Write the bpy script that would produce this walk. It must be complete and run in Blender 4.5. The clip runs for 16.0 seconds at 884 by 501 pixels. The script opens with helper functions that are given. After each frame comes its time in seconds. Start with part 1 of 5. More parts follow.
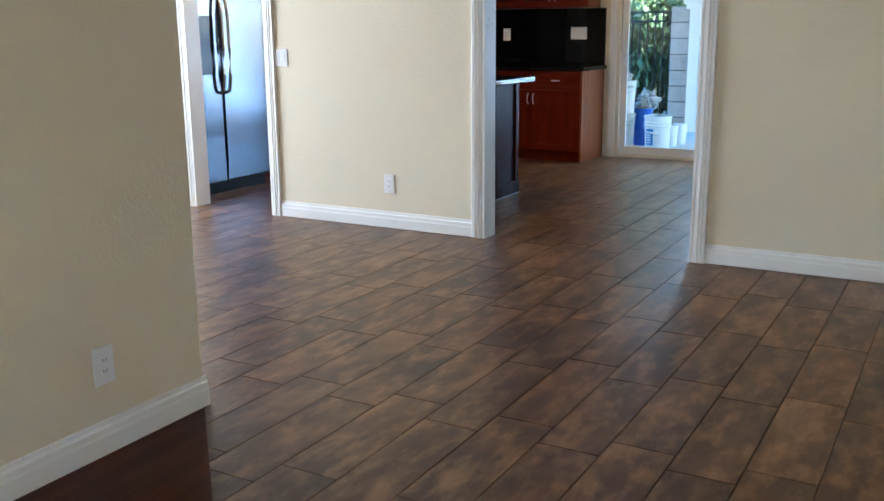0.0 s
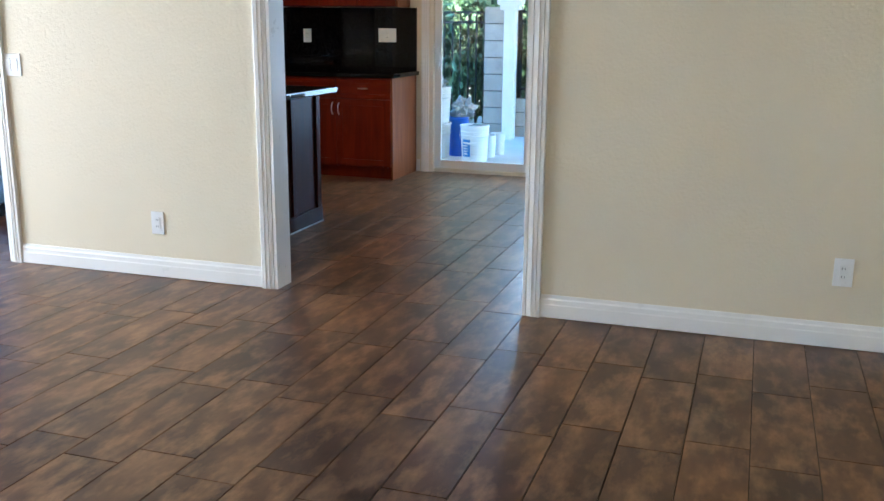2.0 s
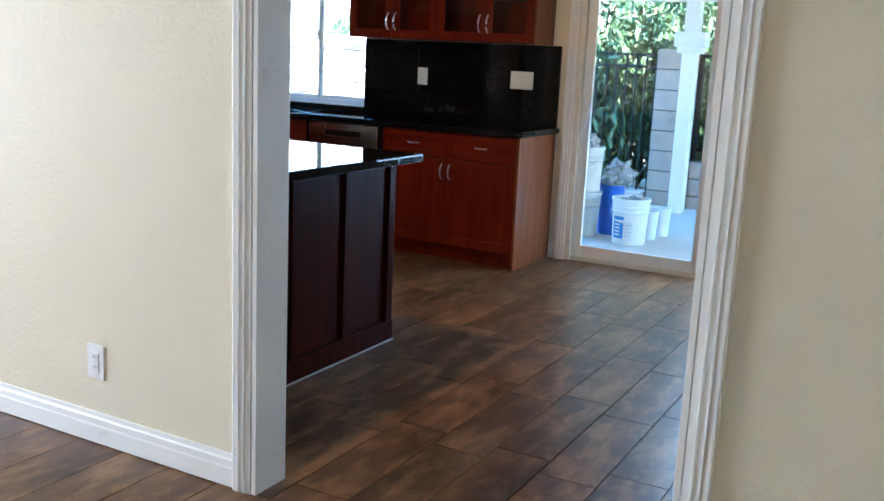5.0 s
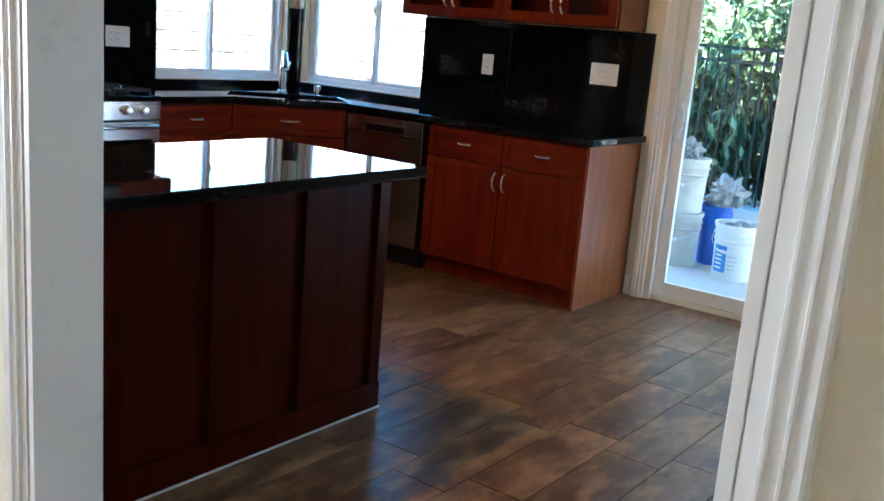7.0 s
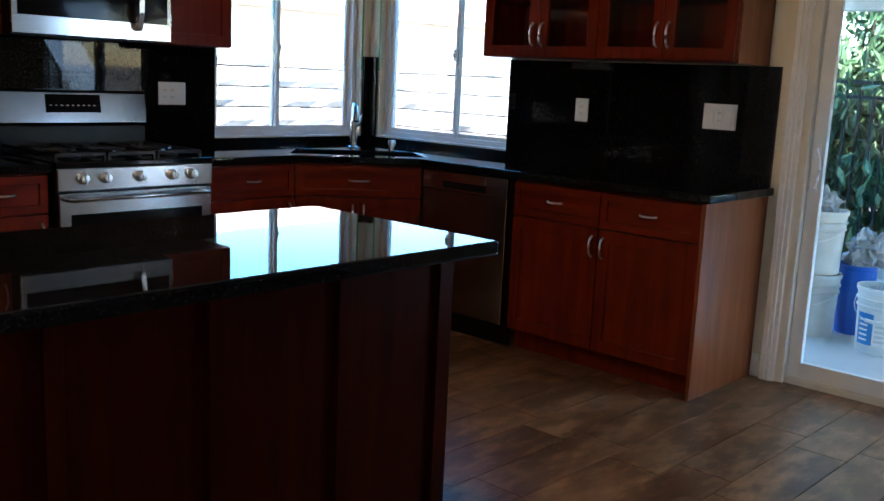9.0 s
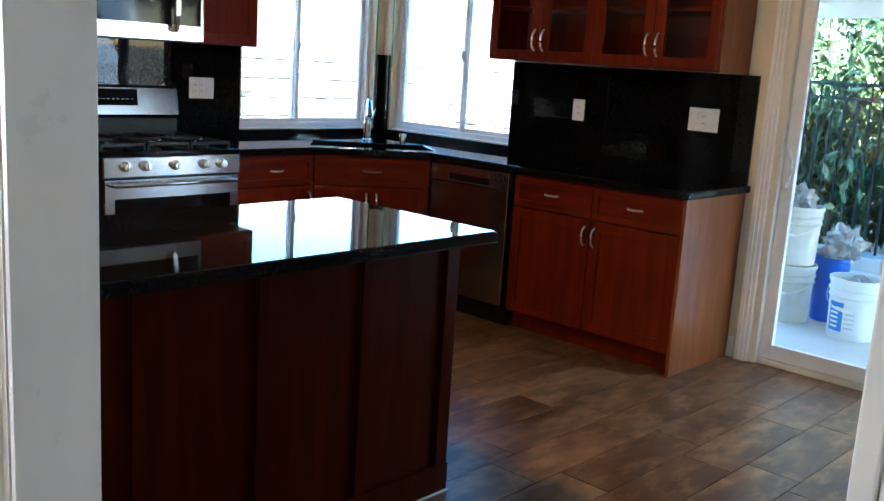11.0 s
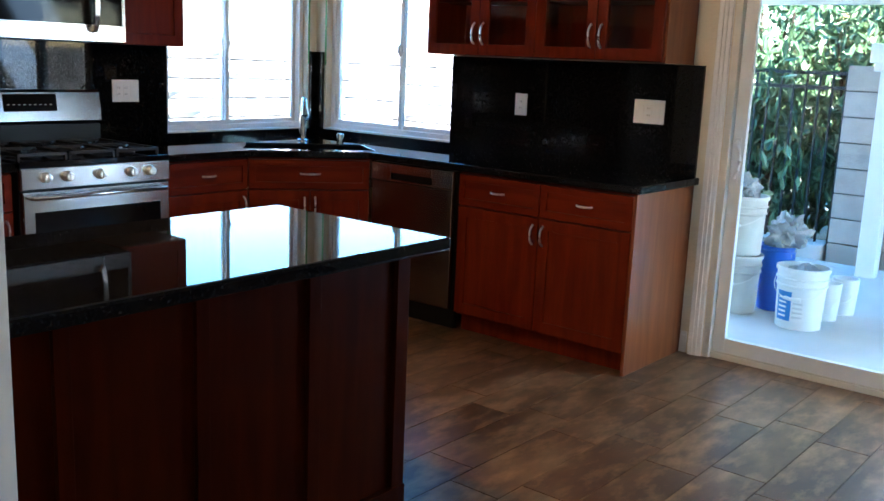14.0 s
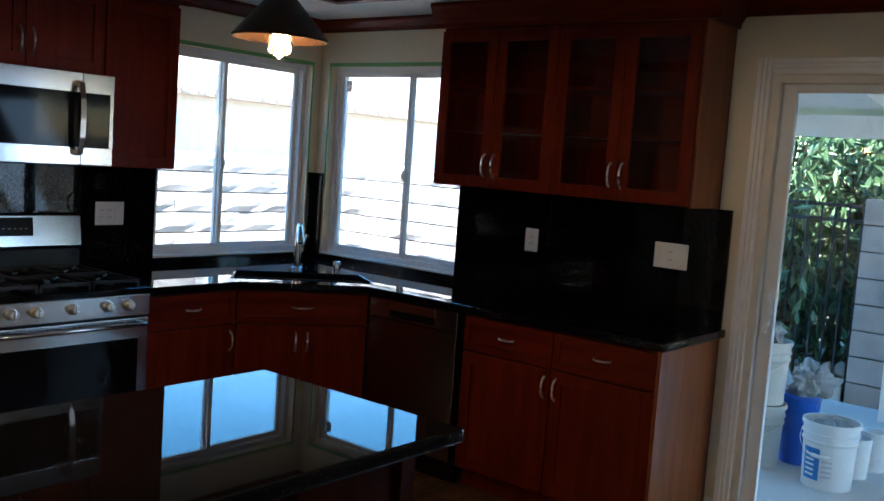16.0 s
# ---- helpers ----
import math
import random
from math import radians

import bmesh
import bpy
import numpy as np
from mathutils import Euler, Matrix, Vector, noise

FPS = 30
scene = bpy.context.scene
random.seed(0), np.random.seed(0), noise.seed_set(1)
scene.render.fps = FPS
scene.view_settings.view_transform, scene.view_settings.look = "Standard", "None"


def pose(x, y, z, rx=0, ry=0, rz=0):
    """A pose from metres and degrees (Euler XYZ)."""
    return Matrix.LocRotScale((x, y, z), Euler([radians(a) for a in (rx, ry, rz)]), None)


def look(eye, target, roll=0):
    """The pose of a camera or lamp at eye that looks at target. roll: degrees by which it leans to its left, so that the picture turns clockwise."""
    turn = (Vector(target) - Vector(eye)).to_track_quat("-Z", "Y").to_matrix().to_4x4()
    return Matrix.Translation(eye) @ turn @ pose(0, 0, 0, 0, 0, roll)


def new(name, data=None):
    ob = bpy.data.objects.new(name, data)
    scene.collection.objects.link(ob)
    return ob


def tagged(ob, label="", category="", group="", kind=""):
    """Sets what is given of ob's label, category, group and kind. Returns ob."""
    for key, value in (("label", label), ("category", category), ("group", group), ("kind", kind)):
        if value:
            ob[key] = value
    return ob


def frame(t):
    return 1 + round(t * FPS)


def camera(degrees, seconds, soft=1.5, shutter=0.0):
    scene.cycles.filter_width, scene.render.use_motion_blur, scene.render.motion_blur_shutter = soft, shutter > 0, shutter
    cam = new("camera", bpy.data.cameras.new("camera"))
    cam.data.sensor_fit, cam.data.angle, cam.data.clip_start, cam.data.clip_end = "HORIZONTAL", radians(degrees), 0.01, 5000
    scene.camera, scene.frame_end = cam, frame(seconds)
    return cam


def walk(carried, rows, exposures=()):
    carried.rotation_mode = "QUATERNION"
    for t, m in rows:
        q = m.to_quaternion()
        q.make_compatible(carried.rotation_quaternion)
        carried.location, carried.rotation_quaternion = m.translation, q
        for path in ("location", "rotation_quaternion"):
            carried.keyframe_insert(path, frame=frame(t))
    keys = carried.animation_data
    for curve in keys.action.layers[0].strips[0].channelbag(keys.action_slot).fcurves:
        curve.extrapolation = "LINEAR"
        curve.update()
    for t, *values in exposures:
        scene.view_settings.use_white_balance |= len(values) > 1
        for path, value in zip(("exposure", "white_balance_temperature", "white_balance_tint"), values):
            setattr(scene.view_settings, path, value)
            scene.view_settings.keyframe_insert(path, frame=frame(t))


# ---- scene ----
cam = camera(50.1, 16.0)
PATH = [
    (0, (0.918, 0.308, 1.303), (-0.043, 2, 0.842), -0.5),
    (0.5, (0.762, 0.566, 1.323), (-0.155, 2.271, 0.82), 0.2),
    (1, (0.669, 0.767, 1.329), (-0.113, 2.548, 0.866), 1.3),
    (1.5, (0.59, 0.967, 1.384), (-0.06, 2.802, 0.927), 1.5),
    (2, (0.557, 1.297, 1.352), (-0.053, 3.143, 0.881), 0.5),
    (2.5, (0.541, 1.462, 1.43), (-0.14, 3.286, 0.971), 1.7),
    (3, (0.389, 1.912, 1.368), (-0.344, 3.723, 0.94), 1.6),
    (3.5, (0.343, 2.253, 1.373), (-0.37, 4.07, 0.937), 1.3),
    (4, (0.305, 2.589, 1.428), (-0.488, 4.384, 1.04), 2.7),
    (4.2, (0.248, 2.742, 1.371), (-0.597, 4.514, 0.991), 2.4),
    (6.3, (-0.132, 4.188, 1.408), (-1.132, 5.859, 0.953), 2.9),
    (6.5, (-0.16, 4.302, 1.389), (-1.18, 5.961, 0.935), 2.8),
    (7, (-0.141, 4.589, 1.378), (-1.291, 6.163, 0.931), 4.8),
    (7.5, (-0.208, 4.816, 1.348), (-1.566, 6.211, 0.889), 4.4),
    (8, (-0.408, 5.019, 1.318), (-1.81, 6.421, 1.056), 4.6),
    (8.5, (-0.552, 5.195, 1.328), (-1.96, 6.604, 1.146), 1.6),
    (9, (-0.525, 5.226, 1.35), (-1.861, 6.67, 0.991), 2.6),
    (9.2, (-0.5, 5.258, 1.361), (-1.845, 6.672, 0.92), 3.8),
    (11.3, (-0.15, 4.85, 1.442), (-1.487, 6.286, 1.06), 3.6),
    (11.5, (-0.083, 4.842, 1.425), (-1.446, 6.256, 1.043), 4.1),
    (12, (-0.007, 4.845, 1.364), (-1.42, 6.191, 0.92), 5.2),
    (12.5, (-0.007, 4.842, 1.353), (-1.441, 6.167, 0.915), 4),
    (13, (-0.083, 4.819, 1.407), (-1.507, 6.15, 0.961), 3.3),
    (13.5, (-0.229, 4.899, 1.408), (-1.559, 6.339, 1.014), 3.9),
    (14, (-0.394, 4.999, 1.446), (-1.627, 6.523, 1.05), 2.4),
    (14.5, (-0.492, 5.126, 1.434), (-1.751, 6.628, 1.038), 2.7),
    (15, (-0.65, 5.221, 1.503), (-1.919, 6.736, 1.194), 3.5),
    (15.5, (-0.715, 5.279, 1.58), (-1.928, 6.859, 1.404), 2.4),
    (16, (-0.711, 5.275, 1.612), (-1.958, 6.826, 1.418), 4.1),
]
EXPOSURE = [
    (0, 3.57, 5610, 10),
    (1, 3.78, 5610, 10),
    (1.6, 3.87, 5560, 10),
    (3, 3.46, 5660, 10),
    (4.2, 3.61, 5560, 10),
    (6.5, 3.87, 5650, 10),
    (7.5, 3.95, 5750, 10),
    (8, 3.9, 5710, 10),
    (8.5, 3.2, 5710, 10),
    (9, 3.1, 5710, 10),
    (9.2, 3.2, 5710, 10),
    (11.3, 3.88, 5850, 10),
    (12.5, 4.28, 5950, 10),
    (13, 4.02, 5850, 10),
    (13.5, 3.88, 5710, 10),
    (14, 3.75, 5710, 10),
    (14.5, 3.62, 5710, 10),
    (15, 3.15, 5710, 10),
    (15.5, 2.8, 5710, 10),
    (16, 2.55, 5710, 10),
]
walk(cam, [(t, look(eye, target, roll)) for t, eye, target, roll in PATH], EXPOSURE)

# ---- sky, sun and daylight ----
world = bpy.data.worlds.new("sky")
scene.world = world
world.use_nodes = True
wn = world.node_tree
sky = wn.nodes.new("ShaderNodeTexSky")
sky.sky_type = "NISHITA"
sky.sun_disc = False
sky.sun_elevation = radians(56)
sky.sun_rotation = radians(140)
sky.dust_density = 0.0
clear = wn.nodes.new("ShaderNodeHueSaturation")
clear.inputs["Hue"].default_value, clear.inputs["Saturation"].default_value = 0.488, 1.35
wn.links.new(sky.outputs[0], clear.inputs["Color"])
wn.links.new(clear.outputs[0], wn.nodes["Background"].inputs[0])
wn.nodes["Background"].inputs[1].default_value = 0.15

sun_data = bpy.data.lights.new("sun", "SUN")
sun_data.energy = 5.0
sun_data.angle = radians(0.5)
sun_data.color = (1.0, 0.95, 0.86)
sun = new("sun", sun_data)
SUN_TO = Vector((math.sin(radians(140)) * math.cos(radians(56)), math.cos(radians(140)) * math.cos(radians(56)), math.sin(radians(56))))
sun.matrix_world = look(SUN_TO * 30, (0, 0, 0))


def window_light(name, centre, target, w, h, energy, colour=(0.86, 0.93, 1.0)):
    """An area lamp added at an opening, in place of the light that enters there."""
    d = bpy.data.lights.new(name, "AREA")
    d.shape, d.size, d.size_y, d.energy, d.color = "RECTANGLE", w, h, energy, colour
    ob = new(name, d)
    ob.matrix_world = look(centre, target)
    return ob


# added fill lamps at two assumed windows that the walk never faces
window_light("sky_fill_west", (-6.55, 3.9, 1.28), (-3, 3.9, 1.0), 2.5, 1.65, 23, (0.93, 0.96, 1.0))
# orange fill, stands in for warm bounce off the sunlit floor
window_light("bounce_fill_south", (0.85, -2.15, 1.3), (0.85, 3, 1.0), 1.4, 1.5, 1.2, (1.0, 0.70, 0.34))


# added blue fill outside the right-hand leaf, for the sheen on the floor
window_light("sky_fill_patio_door", (-0.90, 9.72, 1.05), (-0.90, 7.9, 0.0), 0.74, 1.85, 5.2, (0.50, 0.74, 1.0))

# the lit bulb of the pendant over the island
bulb_data = bpy.data.lights.new("pendant_bulb_light", "POINT")
bulb_data.energy, bulb_data.color, bulb_data.shadow_soft_size = 5.0, (1.0, 0.60, 0.28), 0.012
bulb_light = new("pendant_bulb_light", bulb_data)
bulb_light.matrix_world = pose(-2.60, 6.905, 1.872)


# ---- materials ----
def mat(name):
    m = bpy.data.materials.new(name)
    m.use_nodes = True
    return m, m.node_tree, m.node_tree.nodes["Principled BSDF"]


def coords(nt, scale=(1, 1, 1), island=False):
    tc = nt.nodes.new("ShaderNodeTexCoord")
    mp = nt.nodes.new("ShaderNodeMapping")
    mp.inputs["Scale"].default_value = scale
    nt.links.new(tc.outputs["Object"], mp.inputs["Vector"])
    return mp.outputs["Vector"]


def noise_tex(nt, vec, scale, detail=4.0, rough=0.55, distort=0.0):
    n = nt.nodes.new("ShaderNodeTexNoise")
    n.inputs["Scale"].default_value = scale
    n.inputs["Detail"].default_value = detail
    n.inputs["Roughness"].default_value = rough
    n.inputs["Distortion"].default_value = distort
    if vec is not None:
        nt.links.new(vec, n.inputs["Vector"])
    return n.outputs["Fac"]


def ramp(nt, fac, stops):
    r = nt.nodes.new("ShaderNodeValToRGB")
    el = r.color_ramp.elements
    while len(el) < len(stops):
        el.new(0.5)
    for e, (p, c) in zip(el, stops):
        e.position = p
        e.color = (*c, 1.0) if len(c) == 3 else c
    nt.links.new(fac, r.inputs["Fac"])
    return r.outputs["Color"]


def mixc(nt, a, b, fac, kind="MIX"):
    m = nt.nodes.new("ShaderNodeMix")
    m.data_type = "RGBA"
    m.blend_type = kind
    for sock, v in ((m.inputs[0], fac), (m.inputs[6], a), (m.inputs[7], b)):
        if isinstance(v, (int, float)):
            sock.default_value = v
        elif isinstance(v, tuple):
            sock.default_value = (*v, 1.0)
        else:
            nt.links.new(v, sock)
    return m.outputs[2]


def rough_range(nt, bs, fac, lo, hi):
    r = nt.nodes.new("ShaderNodeMapRange")
    r.inputs["From Min"].default_value, r.inputs["From Max"].default_value = 0.3, 0.7
    r.inputs["To Min"].default_value, r.inputs["To Max"].default_value = lo, hi
    nt.links.new(fac, r.inputs["Value"])
    nt.links.new(r.outputs[0], bs.inputs["Roughness"])


def bump(nt, bs, fac, strength, distance):
    b = nt.nodes.new("ShaderNodeBump")
    b.inputs["Strength"].default_value = strength
    b.inputs["Distance"].default_value = distance
    nt.links.new(fac, b.inputs["Height"])
    nt.links.new(b.outputs[0], bs.inputs["Normal"])


def plain(name, base, rough=0.5, metal=0.0, vary=0.12, scale=6.0, grain=0.0, spec=0.5):
    """Paint, plastic or metal with faint blotches and uneven gloss."""
    m, nt, bs = mat(name)
    v = coords(nt)
    f = noise_tex(nt, v, scale, 5)
    lo = tuple(c * (1 - vary) for c in base)
    hi = tuple(min(1, c * (1 + vary)) for c in base)
    nt.links.new(ramp(nt, f, [(0.3, lo), (0.7, hi)]), bs.inputs["Base Color"])
    rough_range(nt, bs, noise_tex(nt, v, scale * 4, 3), max(0.02, rough * 0.85), min(1, rough * 1.15))
    bs.inputs["Metallic"].default_value = metal
    bs.inputs["Specular IOR Level"].default_value = spec
    if grain:
        bump(nt, bs, noise_tex(nt, v, 180, 3), grain, 0.002)
    return m


def stucco_paint(name, base):
    """Painted orange-peel plaster."""
    m, nt, bs = mat(name)
    v = coords(nt)
    f = noise_tex(nt, v, 1.3, 4)
    nt.links.new(ramp(nt, f, [(0.3, tuple(c * 0.96 for c in base)), (0.7, base)]), bs.inputs["Base Color"])
    bs.inputs["Roughness"].default_value = 0.62
    bs.inputs["Specular IOR Level"].default_value = 0.3
    a, b = noise_tex(nt, v, 75, 2, 0.45), noise_tex(nt, v, 260, 2)
    mm = nt.nodes.new("ShaderNodeMath")
    mm.operation = "MULTIPLY_ADD"
    nt.links.new(b, mm.inputs[0])
    mm.inputs[1].default_value = 0.25
    nt.links.new(a, mm.inputs[2])
    bump(nt, bs, mm.outputs[0], 0.55, 0.004)
    return m


def wood(name, dark, light, rough=0.34, axis=2, coat=0.06, spec=0.10, gloss=0.22):
    """Stained wood with grain along one axis."""
    m, nt, bs = mat(name)
    sc = [9.0, 9.0, 9.0]
    sc[axis] = 0.9
    v = coords(nt, tuple(sc))
    f = noise_tex(nt, v, 2.2, 4, 0.55, 0.4)
    g = noise_tex(nt, v, 9.0, 3, 0.5)
    big = noise_tex(nt, coords(nt), 1.6, 3)
    c = ramp(nt, f, [(0.28, dark), (0.52, tuple((a + b) / 2 for a, b in zip(dark, light))), (0.75, light)])
    c = mixc(nt, c, ramp(nt, g, [(0.2, (0.82, 0.79, 0.79)), (0.8, (1, 1, 1))]), 0.4, "MULTIPLY")
    c = mixc(nt, c, ramp(nt, big, [(0.3, (0.8, 0.8, 0.8)), (0.7, (1, 1, 1))]), 0.6, "MULTIPLY")
    nt.links.new(c, bs.inputs["Base Color"])
    bs.inputs["Roughness"].default_value = rough
    bs.inputs["Coat Weight"].default_value = coat
    bs.inputs["Coat Roughness"].default_value = gloss
    bs.inputs["Specular IOR Level"].default_value = spec
    return m


def granite(name):
    m, nt, bs = mat(name)
    v = coords(nt)
    vor = nt.nodes.new("ShaderNodeTexVoronoi")
    vor.inputs["Scale"].default_value = 190
    nt.links.new(v, vor.inputs["Vector"])
    a = noise_tex(nt, v, 120, 3, 0.6)
    c = ramp(nt, a, [(0.42, (0.002, 0.002, 0.0022)), (0.6, (0.006, 0.006, 0.007)), (0.72, (0.026, 0.025, 0.023))])
    b = ramp(nt, vor.outputs["Distance"], [(0.0, (0.05, 0.048, 0.045)), (0.12, (0.004, 0.004, 0.004)), (1, (0, 0, 0))])
    big = noise_tex(nt, v, 9, 3)
    c = mixc(nt, c, b, ramp(nt, big, [(0.5, (0, 0, 0)), (0.7, (0.35, 0.35, 0.35))]), "ADD")
    nt.links.new(c, bs.inputs["Base Color"])
    bs.inputs["Roughness"].default_value = 0.02
    bs.inputs["Specular IOR Level"].default_value = 0.20
    return m


def steel(name, base=(0.62, 0.62, 0.63), rough=0.26, axis=0):
    """Brushed stainless; the brushing runs along one axis."""
    m, nt, bs = mat(name)
    sc = [25.0, 25.0, 25.0]
    sc[axis] = 1.0
    v = coords(nt, tuple(sc))
    f = noise_tex(nt, v, 6, 4)
    s = noise_tex(nt, coords(nt), 3.5, 4)
    c = ramp(nt, f, [(0.3, tuple(x * 0.985 for x in base)), (0.7, base)])
    c = mixc(nt, c, ramp(nt, s, [(0.35, (0.93, 0.93, 0.93)), (0.65, (1, 1, 1))]), 0.7, "MULTIPLY")
    nt.links.new(c, bs.inputs["Base Color"])
    bs.inputs["Metallic"].default_value = 1.0
    bs.inputs["Roughness"].default_value = rough
    return m


def glass(name, tint=(1, 1, 1), rough=0.0, ior=1.45):
    m, nt, bs = mat(name)
    bs.inputs["Base Color"].default_value = (*tint, 1)
    bs.inputs["Transmission Weight"].default_value = 1.0
    bs.inputs["IOR"].default_value = ior
    v = coords(nt)
    rough_range(nt, bs, noise_tex(nt, v, 3, 3), rough, rough + 0.012)
    return m


def plank_tile(name):
    """Wood-look porcelain: mottled brown, bands along y, each piece its own tone."""
    m, nt, bs = mat(name)
    info = nt.nodes.new("ShaderNodeObjectInfo")
    geo = nt.nodes.new("ShaderNodeNewGeometry")
    tc = nt.nodes.new("ShaderNodeTexCoord")
    mp = nt.nodes.new("ShaderNodeMapping")
    mp.inputs["Scale"].default_value = (1.0, 0.4, 1.0)
    add = nt.nodes.new("ShaderNodeVectorMath")
    add.operation = "ADD"
    comb = nt.nodes.new("ShaderNodeCombineXYZ")
    su = nt.nodes.new("ShaderNodeMath")
    su.operation = "MULTIPLY_ADD"
    nt.links.new(info.outputs["Random"], su.inputs[0])
    su.inputs[1].default_value = 37.0
    nt.links.new(geo.outputs["Random Per Island"], su.inputs[2])
    for k in range(3):
        nt.links.new(su.outputs[0], comb.inputs[k])
    nt.links.new(geo.outputs["Position"], mp.inputs["Vector"])
    nt.links.new(mp.outputs[0], add.inputs[0])
    nt.links.new(comb.outputs[0], add.inputs[1])
    v = add.outputs[0]
    f = noise_tex(nt, v, 5.0, 4, 0.6)
    g = noise_tex(nt, v, 19, 3, 0.5)
    c = ramp(nt, f, [(0.25, (0.042, 0.018, 0.008)), (0.45, (0.092, 0.042, 0.018)), (0.58, (0.150, 0.074, 0.032)), (0.75, (0.28, 0.155, 0.072))])
    c = mixc(nt, c, ramp(nt, g, [(0.2, (0.55, 0.52, 0.50)), (0.8, (1.0, 1.0, 1.0))]), 0.7, "MULTIPLY")
    # pale worn clouds and darker ones, drawn out a little along the plank
    p = noise_tex(nt, v, 13, 5, 0.62)
    c = mixc(nt, c, (0.36, 0.205, 0.098), ramp(nt, p, [(0.46, (0, 0, 0)), (0.68, (0.62, 0.62, 0.62))]))
    q = noise_tex(nt, v, 8, 5, 0.62)
    c = mixc(nt, c, (0.030, 0.016, 0.010), ramp(nt, q, [(0.50, (0, 0, 0)), (0.76, (0.6, 0.6, 0.6))]))
    fr = nt.nodes.new("ShaderNodeMath")
    fr.operation = "FRACT"
    nt.links.new(su.outputs[0], fr.inputs[0])
    tone = ramp(nt, fr.outputs[0], [(0.0, (0.70, 0.68, 0.68)), (0.35, (0.95, 0.86, 0.80)), (0.7, (1.1, 1.04, 0.98)), (1.0, (0.80, 0.82, 0.84))])
    c = mixc(nt, c, tone, 0.8, "MULTIPLY")
    nt.links.new(c, bs.inputs["Base Color"])
    bs.inputs["Roughness"].default_value = 0.34
    bs.inputs["Specular IOR Level"].default_value = 0.36
    return m


def block_stone(name, base):
    m, nt, bs = mat(name)
    info = nt.nodes.new("ShaderNodeObjectInfo")
    geo = nt.nodes.new("ShaderNodeNewGeometry")
    su = nt.nodes.new("ShaderNodeMath")
    su.operation = "ADD"
    nt.links.new(info.outputs["Random"], su.inputs[0])
    nt.links.new(geo.outputs["Random Per Island"], su.inputs[1])
    fr = nt.nodes.new("ShaderNodeMath")
    fr.operation = "FRACT"
    nt.links.new(su.outputs[0], fr.inputs[0])
    v = geo.outputs["Position"]
    f = noise_tex(nt, v, 7, 7, 0.65)
    g = noise_tex(nt, v, 60, 4, 0.7)
    c = ramp(nt, f, [(0.3, tuple(x * 0.75 for x in base)), (0.7, base)])
    c = mixc(nt, c, ramp(nt, fr.outputs[0], [(0, (0.82, 0.80, 0.80)), (0.5, (1, 0.98, 0.96)), (1, (0.92, 0.95, 1.0))]), 0.8, "MULTIPLY")
    c = mixc(nt, c, ramp(nt, g, [(0.3, (0.7, 0.7, 0.7)), (0.6, (1, 1, 1))]), 0.5, "MULTIPLY")
    nt.links.new(c, bs.inputs["Base Color"])
    bs.inputs["Roughness"].default_value = 0.9
    bump(nt, bs, f, 0.5, 0.02)
    return m


def leaf_mat(name):
    m, nt, bs = mat(name)
    geo = nt.nodes.new("ShaderNodeNewGeometry")
    c = ramp(nt, geo.outputs["Random Per Island"], [(0.0, (0.05, 0.10, 0.04)), (0.5, (0.10, 0.18, 0.08)), (1.0, (0.22, 0.31, 0.17))])
    nt.links.new(c, bs.inputs["Base Color"])
    bs.inputs["Roughness"].default_value = 0.28
    bs.inputs["Transmission Weight"].default_value = 0.0
    return m


def concrete(name, base):
    m, nt, bs = mat(name)
    v = coords(nt)
    f = noise_tex(nt, v, 1.7, 7, 0.6)
    g = noise_tex(nt, v, 90, 4, 0.7)
    c = ramp(nt, f, [(0.3, tuple(x * 0.8 for x in base)), (0.7, base)])
    c = mixc(nt, c, ramp(nt, g, [(0.3, (0.8, 0.8, 0.8)), (0.65, (1, 1, 1))]), 0.6, "MULTIPLY")
    nt.links.new(c, bs.inputs["Base Color"])
    bs.inputs["Roughness"].default_value = 0.85
    bump(nt, bs, g, 0.25, 0.002)
    return m


WALL = stucco_paint("wall_paint_cream", (0.745, 0.668, 0.50))
CEIL = stucco_paint("ceiling_paint_white", (0.80, 0.79, 0.76))
TRIM = plain("trim_paint_white", (0.80, 0.79, 0.75), 0.32, vary=0.04, scale=3)
CHERRY = wood("cherry_wood", (0.092, 0.0078, 0.0010), (0.170, 0.0185, 0.0026))
CHERRY_H = wood("cherry_wood_across", (0.092, 0.0078, 0.0010), (0.170, 0.0185, 0.0026), axis=0)
# cherry copy lightened for end panels, patio door light put into its colour
CHERRY_LIT = wood("cherry_side_lit", (0.17, 0.040, 0.010), (0.27, 0.076, 0.021), rough=0.42, coat=0.45, spec=0.1, gloss=0.12)
# cherry copy darkened for the island, its deep shade put into the colour
CHERRY_DIM = wood("cherry_panel_shaded", (0.024, 0.0023, 0.0003), (0.044, 0.0054, 0.0005), rough=0.34, coat=0.0, spec=0.03)
GRANITE = granite("black_granite")
STEEL = steel("brushed_steel", (0.60, 0.60, 0.60), 0.17)
# steel copy darkened and blued: the refrigerator's dim cool reflections put into colour
STEEL_DIM = steel("brushed_steel_dimmed", (0.17, 0.19, 0.23), 0.19, axis=0)
STEEL_D = steel("smoked_steel", (0.36, 0.30, 0.25), 0.22)
CHROME = plain("polished_nickel", (0.82, 0.79, 0.75), 0.30, 1.0, vary=0.03)
BLACKGLASS = plain("black_glass", (0.004, 0.004, 0.005), 0.06, vary=0.05, spec=0.14)
IRON = plain("black_cast_iron", (0.012, 0.012, 0.012), 0.55, grain=0.3)
BLACKPL = plain("black_plastic", (0.006, 0.006, 0.006), 0.35, spec=0.2)
